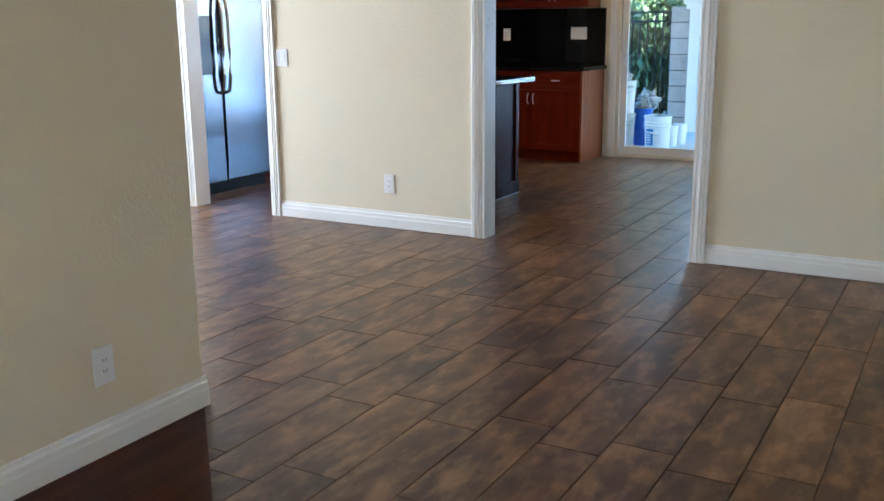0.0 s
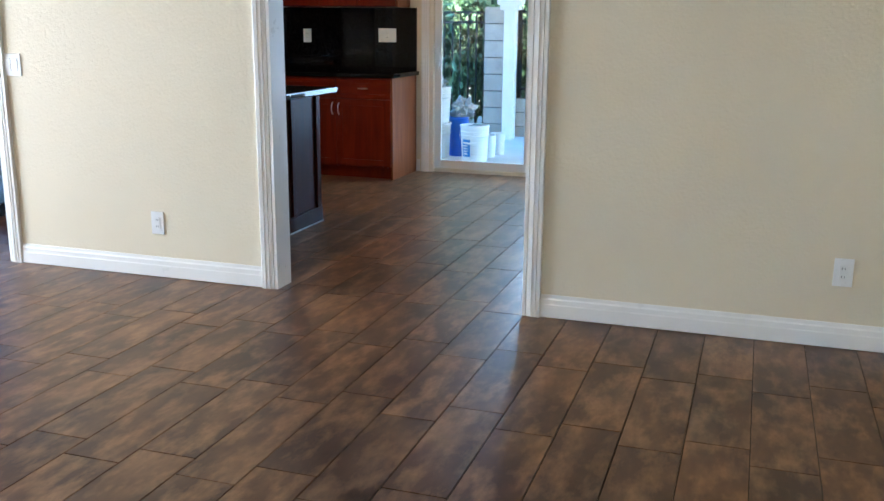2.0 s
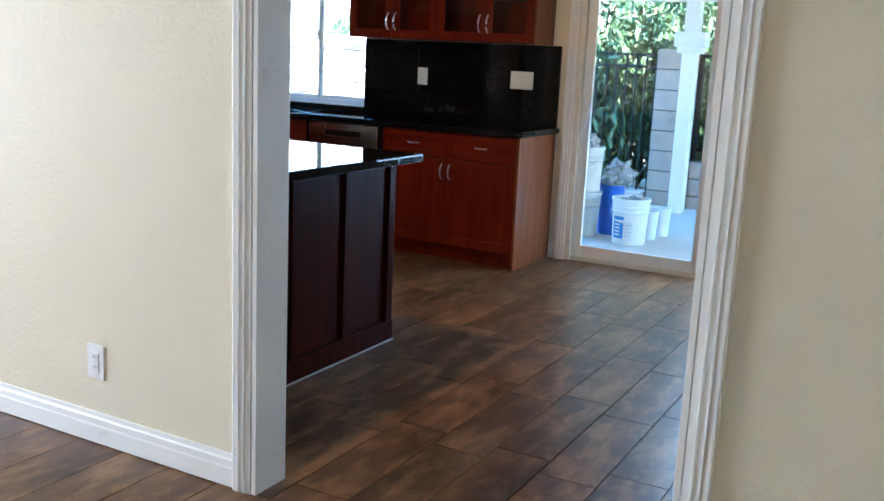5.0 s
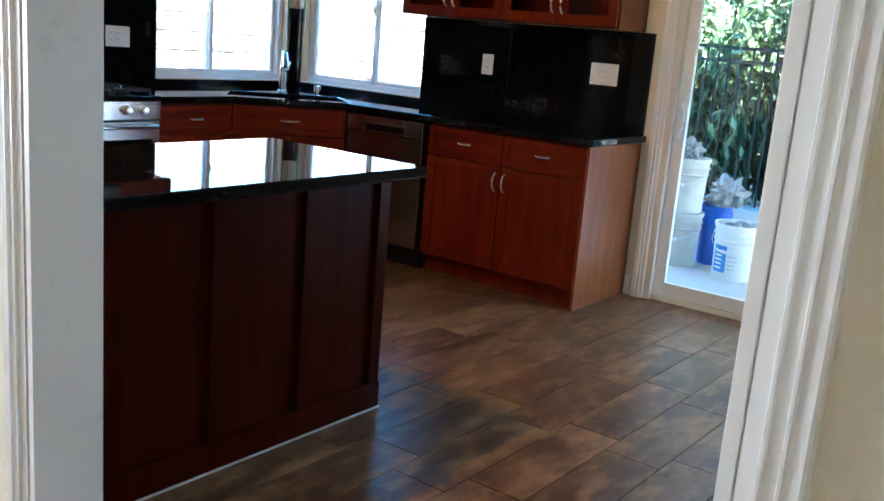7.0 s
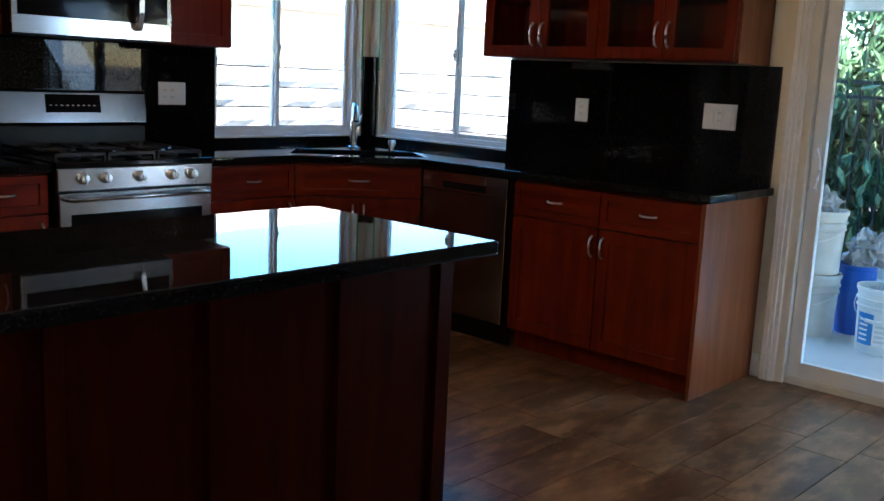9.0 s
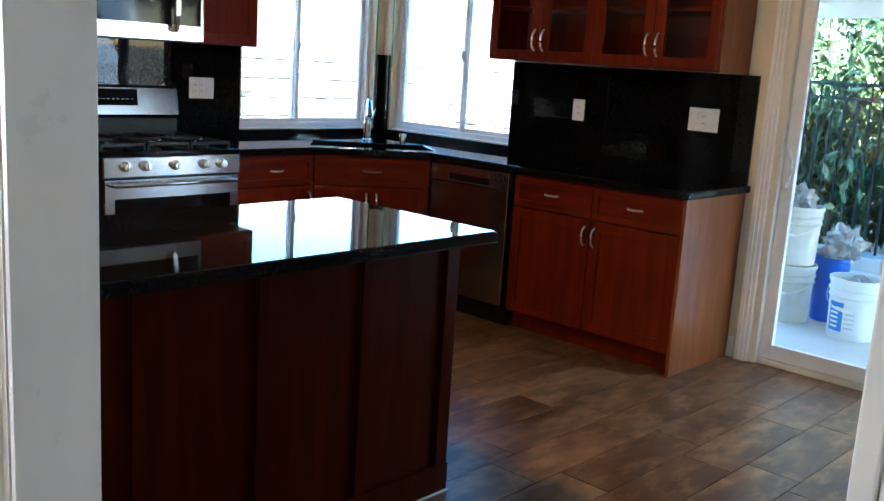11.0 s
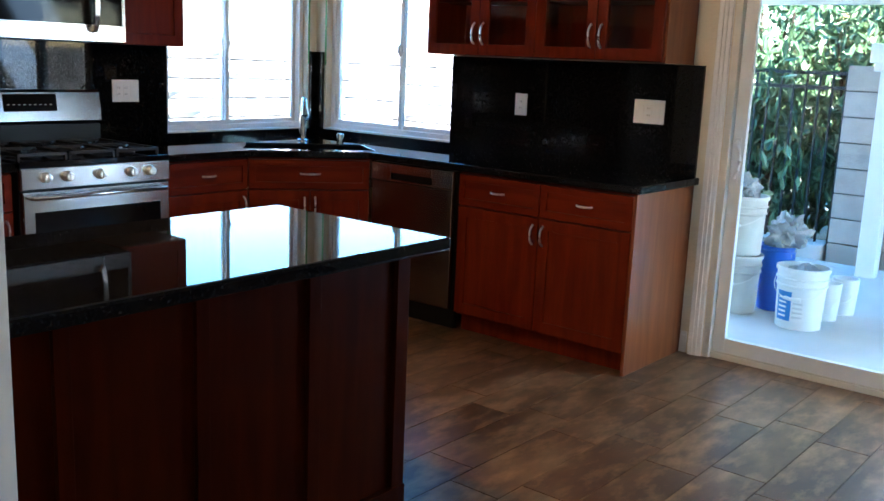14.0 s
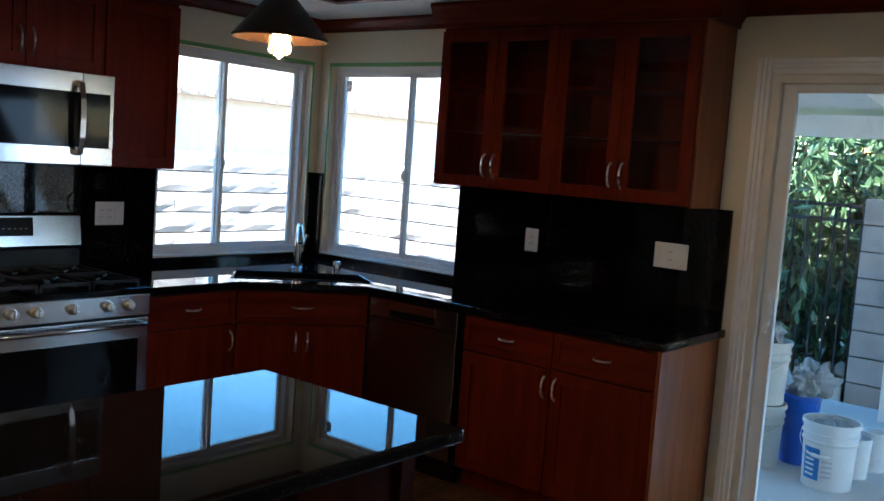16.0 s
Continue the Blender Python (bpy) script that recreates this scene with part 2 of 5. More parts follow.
PLATE = plain("white_plate_plastic", (0.80, 0.80, 0.78), 0.3, vary=0.02)
SLOT = plain("outlet_shadow_slot", (0.12, 0.12, 0.12), 0.6)
VINYL = plain("white_vinyl", (0.80, 0.80, 0.78), 0.35, vary=0.03)
CREAMVINYL = plain("cream_vinyl", (0.74, 0.70, 0.60), 0.4, vary=0.05)
TAPE = plain("green_masking_tape", (0.16, 0.40, 0.14), 0.7)
PANE = glass("window_glass")
CABGLASS = glass("cabinet_glass", (0.70, 0.66, 0.62), 0.0, 1.25)
TILE = plank_tile("wood_look_tile")
GROUT = plain("dark_grout", (0.014, 0.010, 0.008), 0.9, grain=0.4)
REDFLOOR = wood("red_hardwood", (0.035, 0.007, 0.004), (0.09, 0.02, 0.010), rough=0.3, axis=1)
BRONZE = plain("oiled_bronze", (0.03, 0.018, 0.010), 0.4, 0.8)
COPPER = plain("lamp_inner_copper", (0.55, 0.26, 0.10), 0.4, 0.9)
BLOCK = block_stone("tan_block", (0.52, 0.46, 0.41))
SPLIT = block_stone("grey_split_block", (0.62, 0.59, 0.55))
MORTAR = concrete("mortar", (0.14, 0.13, 0.12))
SLAB = concrete("patio_concrete", (0.66, 0.65, 0.63))
DIRT = concrete("bare_earth", (0.22, 0.18, 0.13))
LEAF = leaf_mat("shrub_leaf")
BARK = wood("bark", (0.05, 0.035, 0.025), (0.12, 0.09, 0.06), rough=0.9, coat=0.0)
BLUEPL = plain("blue_plastic", (0.015, 0.10, 0.50), 0.35, vary=0.06)
PAIL = plain("white_pail_plastic", (0.76, 0.77, 0.78), 0.35, vary=0.05)
PAILDIRTY = plain("used_pail_plastic", (0.62, 0.60, 0.56), 0.45, vary=0.2)
LABELBLUE = plain("blue_label_print", (0.03, 0.22, 0.58), 0.45)
LABELGREY = plain("grey_label_print", (0.55, 0.57, 0.6), 0.45)
BAG = plain("clear_bag_plastic", (0.36, 0.37, 0.39), 0.25, vary=0.15)
CAULK = plain("white_caulk", (0.42, 0.40, 0.37), 0.5)
STUCCO_OUT = stucco_paint("outside_stucco", (0.82, 0.79, 0.73))
ROOFTILE = block_stone("pale_clay_tile", (0.62, 0.52, 0.44))


# ---- mesh helpers ----
def add_box(bm, a, b, bevel=0.0):
    xs, ys, zs = zip(a, b)
    vs = [bm.verts.new((x, y, z)) for x in sorted(xs) for y in sorted(ys) for z in sorted(zs)]
    fs = [bm.faces.new([vs[i] for i in q]) for q in ((0, 1, 3, 2), (4, 6, 7, 5), (0, 4, 5, 1), (2, 3, 7, 6), (0, 2, 6, 4), (1, 5, 7, 3))]
    if bevel:
        es = list({e for f in fs for e in f.edges})
        bmesh.ops.bevel(bm, geom=es, offset=bevel, segments=2, profile=0.6, affect="EDGES")


def add_prism(bm, outline, z0, z1):
    """A flat outline of (x, y), counter-clockwise, raised from z0 to z1."""
    lo = [bm.verts.new((x, y, z0)) for x, y in outline]
    hi = [bm.verts.new((x, y, z1)) for x, y in outline]
    n = len(outline)
    bm.faces.new(lo[::-1])
    bm.faces.new(hi)
    for i in range(n):
        bm.faces.new((lo[i], lo[(i + 1) % n], hi[(i + 1) % n], hi[i]))


def add_profile(bm, profile, length, m):
    """A profile of (y, z) drawn along x by length, then moved by m. Counter-clockwise seen from +x."""
    a = [bm.verts.new(m @ Vector((0, y, z))) for y, z in profile]
    b = [bm.verts.new(m @ Vector((length, y, z))) for y, z in profile]
    n = len(profile)
    bm.faces.new(a[::-1])
    bm.faces.new(b)
    for i in range(n):
        bm.faces.new((a[i], a[(i + 1) % n], b[(i + 1) % n], b[i]))


def add_tube(bm, pts, r, n=8):
    pts = [Vector(p) for p in pts]
    rings = []
    for i, p in enumerate(pts):
        d = (pts[min(i + 1, len(pts) - 1)] - pts[max(i - 1, 0)]).normalized()
        q = d.to_track_quat("Z", "Y")
        rr = r[i] if isinstance(r, (list, tuple)) else r
        rings.append([bm.verts.new(p + q @ Vector((rr * math.cos(2 * math.pi * k / n), rr * math.sin(2 * math.pi * k / n), 0))) for k in range(n)])
    for a, b in zip(rings, rings[1:]):
        for k in range(n):
            bm.faces.new((a[k], a[(k + 1) % n], b[(k + 1) % n], b[k]))
    bm.faces.new(rings[0][::-1])
    bm.faces.new(rings[-1])


def add_lathe(bm, prof, n=32, centre=(0, 0, 0), closed=False):
    """A profile of (r, z) turned round the z axis."""
    c = Vector(centre)
    rings = [[bm.verts.new(c + Vector((r * math.cos(2 * math.pi * k / n), r * math.sin(2 * math.pi * k / n), z))) for k in range(n)] for r, z in prof]
    pairs = list(zip(rings, rings[1:]))
    if closed:
        pairs.append((rings[-1], rings[0]))
    for a, b in pairs:
        for k in range(n):
            bm.faces.new((a[k], a[(k + 1) % n], b[(k + 1) % n], b[k]))
    if not closed:
        bm.faces.new(rings[0][::-1])
        bm.faces.new(rings[-1])


def part(name, bm, material, parent=None, label="", smooth=False):
    me = bpy.data.meshes.new(name)
    bmesh.ops.recalc_face_normals(bm, faces=bm.faces[:])
    bm.to_mesh(me)
    bm.free()
    me.materials.append(material)
    if smooth:
        for p in me.polygons:
            p.use_smooth = True
        me.set_sharp_from_angle(angle=radians(35))
    ob = new(name, me)
    ob.parent = parent
    if label:
        tagged(ob, label)
    return ob


def boxes(name, spans, material, parent=None, label="", bevel=0.0):
    bm = bmesh.new()
    for a, b in spans:
        add_box(bm, a, b, bevel)
    return part(name, bm, material, parent, label)


def thing(name, m, label, category, group="", kind=""):
    ob = new(name)
    ob.empty_display_size = 0.1
    ob.matrix_world = m
    return tagged(ob, label, category, group, kind)


def structure(name, bm, material, label, category, kind="structure"):
    return tagged(part(name, bm, material), label, category, "", kind)

# ---- plan ----
XW, YB = -5.2, 9.5          # faces of the range wall and of the rear wall
W1, W1B = 5.50, 5.625       # dividing wall, living side and kitchen side
DL, DR, DH = -1.717, -0.428, 2.06   # cased opening
FL, FR = -4.14, -3.42       # opening beside the refrigerator
CEILK, CEILL = 2.42, 2.44
LX0, LX1, LY0 = -6.6, 2.6, -2.2
KX1 = 2.6
PART_X, PART_Y = -1.37, 2.62
SD0, SD1, SDH = -2.285, -0.455, 2.085  # sliding door
W2A, W2B, WZ0, WZ1 = -5.10, -4.005, 0.958, 2.135   # rear window
W3A, W3B = 8.315, 9.425       # range wall window
PATIO = -0.05


# ---- walls, floor, ceiling ----
def wall_with_holes(name, axis, pos, thick, u0, u1, z0, z1, holes, label, material=None):
    """A wall in the plane axis = pos, of that thickness away from pos, with openings (u0, u1, z0, z1) through it."""
    us = sorted({u0, u1, *[h[0] for h in holes], *[h[1] for h in holes]})
    zs = sorted({z0, z1, *[h[2] for h in holes], *[h[3] for h in holes]})
    bm = bmesh.new()
    for a, b in zip(us, us[1:]):
        for c, d in zip(zs, zs[1:]):
            if any(h[0] <= a and b <= h[1] and h[2] <= c and d <= h[3] for h in holes):
                continue
            if axis == "y":
                add_box(bm, (a, pos, c), (b, pos + thick, d))
            else:
                add_box(bm, (pos, a, c), (pos + thick, b, d))
    bmesh.ops.remove_doubles(bm, verts=bm.verts[:], dist=0.0005)
    inner = [f for f in bm.faces if any(g is not f and set(g.verts) == set(f.verts) for v in f.verts for g in v.link_faces)]
    bmesh.ops.delete(bm, geom=inner, context="FACES_ONLY")
    return structure(name, bm, material or WALL, label, "wall")


wall_with_holes("wall_divider", "y", W1, W1B - W1, LX0, LX1, 0, CEILL, [(DL - 0.015, DR + 0.015, 0, DH + 0.015), (FL - 0.015, FR + 0.015, 0, DH + 0.015)], "cream textured plaster wall with two white cased openings")
wall_with_holes("wall_rear", "y", YB, 0.16, XW - 0.16, KX1 + 0.16, 0, 2.75, [(W2A, W2B, WZ0, WZ1), (SD0, SD1, 0, SDH)], "cream kitchen wall with window and sliding glass door")
wall_with_holes("wall_range", "x", XW, -0.16, W1B, YB, 0, 2.75, [(W3A, W3B, WZ0, WZ1)], "cream kitchen wall behind the range with window")
wall_with_holes("wall_kitchen_east", "x", KX1, 0.16, W1B, YB, 0, 2.75, [], "cream plain kitchen wall")
wall_with_holes("wall_living_west", "x", LX0, -0.16, LY0, W1, 0, 2.75, [(2.6, 5.2, 0.4, 2.15)], "cream living room wall with a wide window")
wall_with_holes("wall_living_south", "y", LY0, -0.16, LX0 - 0.16, LX1 + 0.16, 0, 2.75, [(0.1, 1.6, 0.5, 2.1)], "cream living room wall with a window")
wall_with_holes("wall_living_east", "x", LX1, 0.16, LY0, W1B, 0, 2.75, [], "cream plain living room wall")
wall_with_holes("wall_kitchen_west_return", "x", LX0, -0.16, W1, W1B + 0.1, 0, 2.75, [], "cream wall return")
wall_with_holes("wall_partition", "x", PART_X - 0.115, 0.115, LY0, PART_Y, 0, CEILL, [], "cream partition wall ending in an outside corner")

bm = bmesh.new()
add_box(bm, (LX0 - 0.16, LY0 - 0.16, CEILL), (LX1 + 0.16, W1B, CEILL + 0.1))
structure("ceiling_living", bm, CEIL, "white textured living room ceiling", "ceiling")
# kitchen ceiling: a low border round a raised tray
TX0, TX1, TY0, TY1 = -4.36, 1.6, 6.5, 8.80
bm = bmesh.new()
add_box(bm, (XW, W1B, CEILK), (TX0, YB, CEILK + 0.1))
add_box(bm, (TX1, W1B, CEILK), (KX1, YB, CEILK + 0.1))
add_box(bm, (TX0, W1B, CEILK), (TX1, TY0, CEILK + 0.1))
add_box(bm, (TX0, TY1, CEILK), (TX1, YB, CEILK + 0.1))
add_box(bm, (XW, W1B, CEILK + 0.24), (KX1, YB, CEILK + 0.34))
add_box(bm, (TX0 - 0.02, TY0, CEILK + 0.1), (TX0, TY1, CEILK + 0.24))
add_box(bm, (TX1, TY0, CEILK + 0.1), (TX1 + 0.02, TY1, CEILK + 0.24))
add_box(bm, (TX0, TY0 - 0.02, CEILK + 0.1), (TX1, TY0, CEILK + 0.24))
add_box(bm, (TX0, TY1, CEILK + 0.1), (TX1, TY1 + 0.02, CEILK + 0.24))
structure("ceiling_kitchen", bm, CEIL, "white kitchen ceiling with raised tray", "ceiling")

bm = bmesh.new()
add_box(bm, (LX0 - 0.16, LY0 - 0.16, -0.12), (LX1 + 0.16, YB + 0.16, -0.006))
floor = structure("floor", bm, GROUT, "brown wood-look plank tile floor with dark grout", "floor")
bm = bmesh.new()
add_prism(bm, [(-1.37, 2.62), (-1.37, LY0), (-0.80, LY0), (-0.80, 2.05)], -0.005, 0.0015)
structure("floor_hardwood", bm, REDFLOOR, "dark red hardwood floor beside the partition", "floor")


# ---- trim ----
BASE_PROFILE = [(0, 0), (0, 0.108), (-0.004, 0.108), (-0.006, 0.092), (-0.011, 0.086), (-0.012, 0.066), (-0.014, 0.06), (-0.015, 0)]


def baseboard(x, y, length, rz, label="white moulded baseboard"):
    bm = bmesh.new()
    add_profile(bm, BASE_PROFILE, length, pose(x, y, 0.004, 0, 0, rz))
    return structure("baseboard", bm, TRIM, label, "baseboard")


CASW = 0.0878
baseboard(FR + CASW - 0.005, W1, DL - CASW - FR - CASW + 0.01, 0)
baseboard(DR + CASW, W1, LX1 - DR - CASW, 0)
baseboard(LX0, W1, FL - CASW - LX0, 0)
baseboard(PART_X, LY0, PART_Y - LY0 + 0.015, 90)
baseboard(DL - CASW, W1B, DL - CASW - FR - CASW, 180)
baseboard(KX1, W1B, KX1 - DR - CASW, 180)
baseboard(SD1 + 0.10, YB, KX1 - SD1 - 0.1, 0)
baseboard(-2.408, YB, 0.034, 0)


CAS_PROFILE = [(0, 0), (0.070, 0), (0.070, -0.019), (0.066, -0.021), (0.050, -0.019), (0.0485, -0.023), (0.045, -0.023), (0.043, -0.017),
               (0.029, -0.017), (0.0275, -0.021), (0.024, -0.021), (0.022, -0.015), (0.0035, -0.014), (0.0025, -0.005), (0.0, -0.005)]


def casing(name, x0, x1, y, top, face=-1, label="white fluted door casing"):
    """Fluted casing round an opening x0..x1 in a wall face y; face -1 looks to -y."""
    holder = thing(name, pose(0, 0, 0), label, "door trim", kind="structure")
    for tag, xi, sgn in (("casing_leg", x0, -1), ("casing_leg", x1, 1)):
        bm = bmesh.new()
        lo = [bm.verts.new((xi + sgn * u, y - face * v, 0.0)) for u, v in CAS_PROFILE]
        hi = [bm.verts.new((xi + sgn * u, y - face * v, top + 0.070)) for u, v in CAS_PROFILE]
        n = len(lo)
        bm.faces.new(lo)
        bm.faces.new(hi)
        for i in range(n):
            bm.faces.new((lo[i], lo[(i + 1) % n], hi[(i + 1) % n], hi[i]))
        part(tag, bm, TRIM, holder)
    bm = bmesh.new()
    lo = [bm.verts.new((x0, y - face * v, top + u)) for u, v in CAS_PROFILE]
    hi = [bm.verts.new((x1, y - face * v, top + u)) for u, v in CAS_PROFILE]
    n = len(lo)
    bm.faces.new(lo)
    bm.faces.new(hi)
    for i in range(n):
        bm.faces.new((lo[i], lo[(i + 1) % n], hi[(i + 1) % n], hi[i]))
    part("casing_head", bm, TRIM, holder)
    return holder


def jamb(name, x0, x1, y0, y1, top):
    """Lining of an opening."""
    holder = thing(name, pose(0, 0, 0), "white painted lining of a cased opening", "door jamb", kind="structure")
    t = 0.016
    boxes("jamb_side", [((x0 - 0.001, y0, 0), (x0 + t, y1, top))], TRIM, holder, bevel=0.0015)
    boxes("jamb_side", [((x1 - t, y0, 0), (x1 + 0.001, y1, top))], TRIM, holder, bevel=0.0015)
    boxes("jamb_head", [((x0 + t, y0, top - t), (x1 - t, y1, top))], TRIM, holder, bevel=0.0015)


for nm, a, b in (("door_1", DL, DR), ("door_2", FL, FR)):
    casing(nm + "_casing", a - 0.0175, b + 0.0175, W1, DH + 0.0175)
    casing(nm + "_casing_kitchen", a - 0.0175, b + 0.0175, W1B, DH + 0.0175, 1)
    jamb(nm + "_lining", a - 0.016, b + 0.016, W1 - 0.012, W1B + 0.012, DH + 0.016)

# cherry crown moulding on the kitchen walls and round the tray
CROWN = [(0, 0), (-0.012, 0), (-0.016, 0.014), (-0.03, 0.022), (-0.045, 0.044), (-0.052, 0.056), (-0.052, 0.075), (0, 0.075)]
for nm, x, y, ln, rz in (("crown_rear", XW, YB, KX1 - XW, 0), ("crown_range", XW, W1B, YB - W1B, 90)):
    bm = bmesh.new()
    if rz == 90:
        m = Matrix.Translation((x, y, CEILK - 0.076)) @ pose(0, 0, 0, 0, 0, 90)
    else:
        m = Matrix.Translation((x, y, CEILK - 0.076))
    add_profile(bm, CROWN, ln, m)
    structure("trim_" + nm, bm, CHERRY_H if rz == 0 else CHERRY, "dark cherry crown moulding under the kitchen ceiling", "moulding")
bm = bmesh.new()
for a, b in (((TX0 - 0.03, TY0, 0), (TX0 + 0.03, TY1, 0.06)), ((TX0 - 0.03, TY1 - 0.03, 0), (TX1, TY1 + 0.03, 0.06)), ((TX1 - 0.03, TY0, 0), (TX1 + 0.03, TY1, 0.06)), ((TX0 - 0.03, TY0 - 0.03, 0), (TX1, TY0 + 0.03, 0.06))):
    add_box(bm, (a[0], a[1], CEILK - 0.045), (b[0], b[1], CEILK + 0.02))
structure("trim_tray", bm, CHERRY_H, "dark cherry wood border of the ceiling tray", "moulding")


# ---- windows and sliding door ----
def sash_window(name, m, w, h, split, label):
    """A white vinyl sliding window; local x across, y into the wall, z up from the sill."""
    win = thing(name, m, label, "window", kind="structure")
    t = 0.032
    fr = [((0, 0.05, 0), (t, 0.12, h)), ((w - t, 0.05, 0), (w, 0.12, h)), ((t, 0.05, 0), (w - t, 0.12, t)), ((t, 0.05, h - t), (w - t, 0.12, h))]
    boxes("window_frame", fr, VINYL, win, bevel=0.003)
    for k, (a, b, y) in enumerate(((t, split + 0.018, 0.062), (split - 0.018, w - t, 0.090))):
        s = 0.026
        sash = boxes("sash", [((a, y, t), (a + s, y + 0.024, h - t)), ((b - s, y, t), (b, y + 0.024, h - t)), ((a + s, y, t), (b - s, y + 0.024, t + s)), ((a + s, y, h - t - s), (b - s, y + 0.024, h - t))], VINYL, win, bevel=0.002)
        p = boxes("pane", [((a + s, y + 0.009, t + s), (b - s, y + 0.014, h - t - s))], PANE, sash)
        p.visible_shadow = False
    bm = bmesh.new()
    add_box(bm, (split - 0.012, 0.046, h * 0.42), (split + 0.012, 0.062, h * 0.42 + 0.07), 0.004)
    add_box(bm, (split - 0.004, 0.030, h * 0.42 + 0.02), (split + 0.006, 0.05, h * 0.42 + 0.05), 0.003)
    part("sash_lock", bm, VINYL, win, "white plastic sash latch")
    boxes("window_sill", [((0.001, 0.001, -0.004), (w - 0.001, 0.155, 0.003))], TRIM, win, bevel=0.003)
    boxes("sticker", [((0.07, 0.0715, h - 0.15), (0.115, 0.0725, h - 0.08))], LABELGREY, win, "small grey glass sticker")
    tp = 0.022
    boxes("masking_tape", [((-tp, -0.0012, h), (w + tp, -0.0002, h + tp))], TAPE, win, "green masking tape strip")
    boxes("masking_tape", [((w, -0.0012, 0.42), (w + tp * 0.7, -0.0002, h))], TAPE, win, "green masking tape strip")
    boxes("masking_tape", [((-tp * 0.7, -0.0012, 0.42), (0, -0.0002, h))], TAPE, win, "green masking tape strip")
    return win


sash_window("window_1", pose(W2A, YB, WZ0), W2B - W2A, WZ1 - WZ0, 0.612, "white vinyl sliding window edged with green masking tape")
sash_window("window_2", pose(XW, W3A, WZ0, 0, 0, 90), W3B - W3A, WZ1 - WZ0, 0.487, "white vinyl sliding window edged with green masking tape")
# two unseen windows, added so that daylight reaches the living room
for nm, m, w, h in (("window_3", pose(LX0, 2.6, 0.4, 0, 0, 90), 2.6, 1.75), ("window_4", pose(1.6, LY0, 0.5, 0, 0, 180), 1.5, 1.6)):
    win = thing(nm, m, "unseen white vinyl window added to let daylight in", "window", kind="structure")
    boxes("window_frame", [((0, 0.05, 0), (0.05, 0.12, h)), ((w - 0.05, 0.05, 0), (w, 0.12, h)), ((0.05, 0.05, 0), (w - 0.05, 0.12, 0.05)), ((0.05, 0.05, h - 0.05), (w - 0.05, 0.12, h)), ((w / 2 - 0.02, 0.05, 0.05), (w / 2 + 0.02, 0.12, h - 0.05))], VINYL, win, bevel=0.003)
    for k in range(2):
        p = boxes("pane", [((0.05 + k * (w / 2 - 0.03), 0.08, 0.05), (w / 2 - 0.02 + k * (w / 2 - 0.03), 0.085, h - 0.05))], PANE, win)
        p.visible_shadow = False

sd = thing("door_3", pose(SD0, YB, 0), "white sliding glass patio door, closed, with curved handle", "sliding door", kind="structure")
w = SD1 - SD0
boxes("door_frame", [((0, 0.0, 0), (0.035, 0.14, SDH)), ((w - 0.035, 0.0, 0), (w, 0.14, SDH)), ((0.035, 0.0, SDH - 0.035), (w - 0.035, 0.14, SDH)), ((0.035, 0.02, 0), (w - 0.035, 0.15, 0.03)), ((0.035, 0.045, 0.03), (w - 0.035, 0.052, 0.042))], CREAMVINYL, sd, bevel=0.003)
for a, b, y in ((0.037, w / 2 + 0.03, 0.035), (w / 2 - 0.03, w - 0.037, 0.085)):
    s = 0.062
    leaf = boxes("door_panel", [((a, y, 0.034), (a + s, y + 0.035, SDH - 0.036)), ((b - s, y, 0.034), (b, y + 0.035, SDH - 0.036)), ((a + s, y, 0.034), (b - s, y + 0.035, 0.034 + 0.075)), ((a + s, y, SDH - 0.074), (b - s, y + 0.035, SDH - 0.036))], VINYL, sd, bevel=0.003)
    p = boxes("pane", [((a + s, y + 0.014, 0.109), (b - s, y + 0.020, SDH - 0.074))], PANE, leaf)
    p.visible_shadow = False
bm = bmesh.new()
add_tube(bm, [(0.065, 0.034, 0.93), (0.068, 0.012, 0.94), (0.092, -0.008, 0.975), (0.10, -0.012, 1.02), (0.092, -0.008, 1.065), (0.068, 0.012, 1.10), (0.065, 0.034, 1.11)], 0.009, 10)
add_box(bm, (0.052, 0.028, 0.91), (0.08, 0.036, 1.13), 0.003)
part("handle", bm, VINYL, sd, "white curved pull handle", True)
casing("door_3_casing", SD0 - 0.004, SD1 + 0.004, YB, SDH + 0.004, label="cream painted casing round the patio door")


# ---- cabinets ----
def pull(parent, c, length, upright, y):
    """An arched bar handle in front of the face y."""
    bm = bmesh.new()
    pts = []
    for k in range(9):
        u = -1 + k / 4
        d = 0.026 * (1 - abs(u) ** 3.0)
        off = u * length / 2
        pts.append((c[0], y - d - 0.002, c[1] + off) if upright else (c[0] + off, y - d - 0.002, c[1]))
    add_tube(bm, pts, [0.006, 0.0055, 0.005, 0.0055, 0.006, 0.0055, 0.005, 0.0055, 0.006], 8)
    return part("handle", bm, CHROME, parent, "polished nickel arched handle", True)


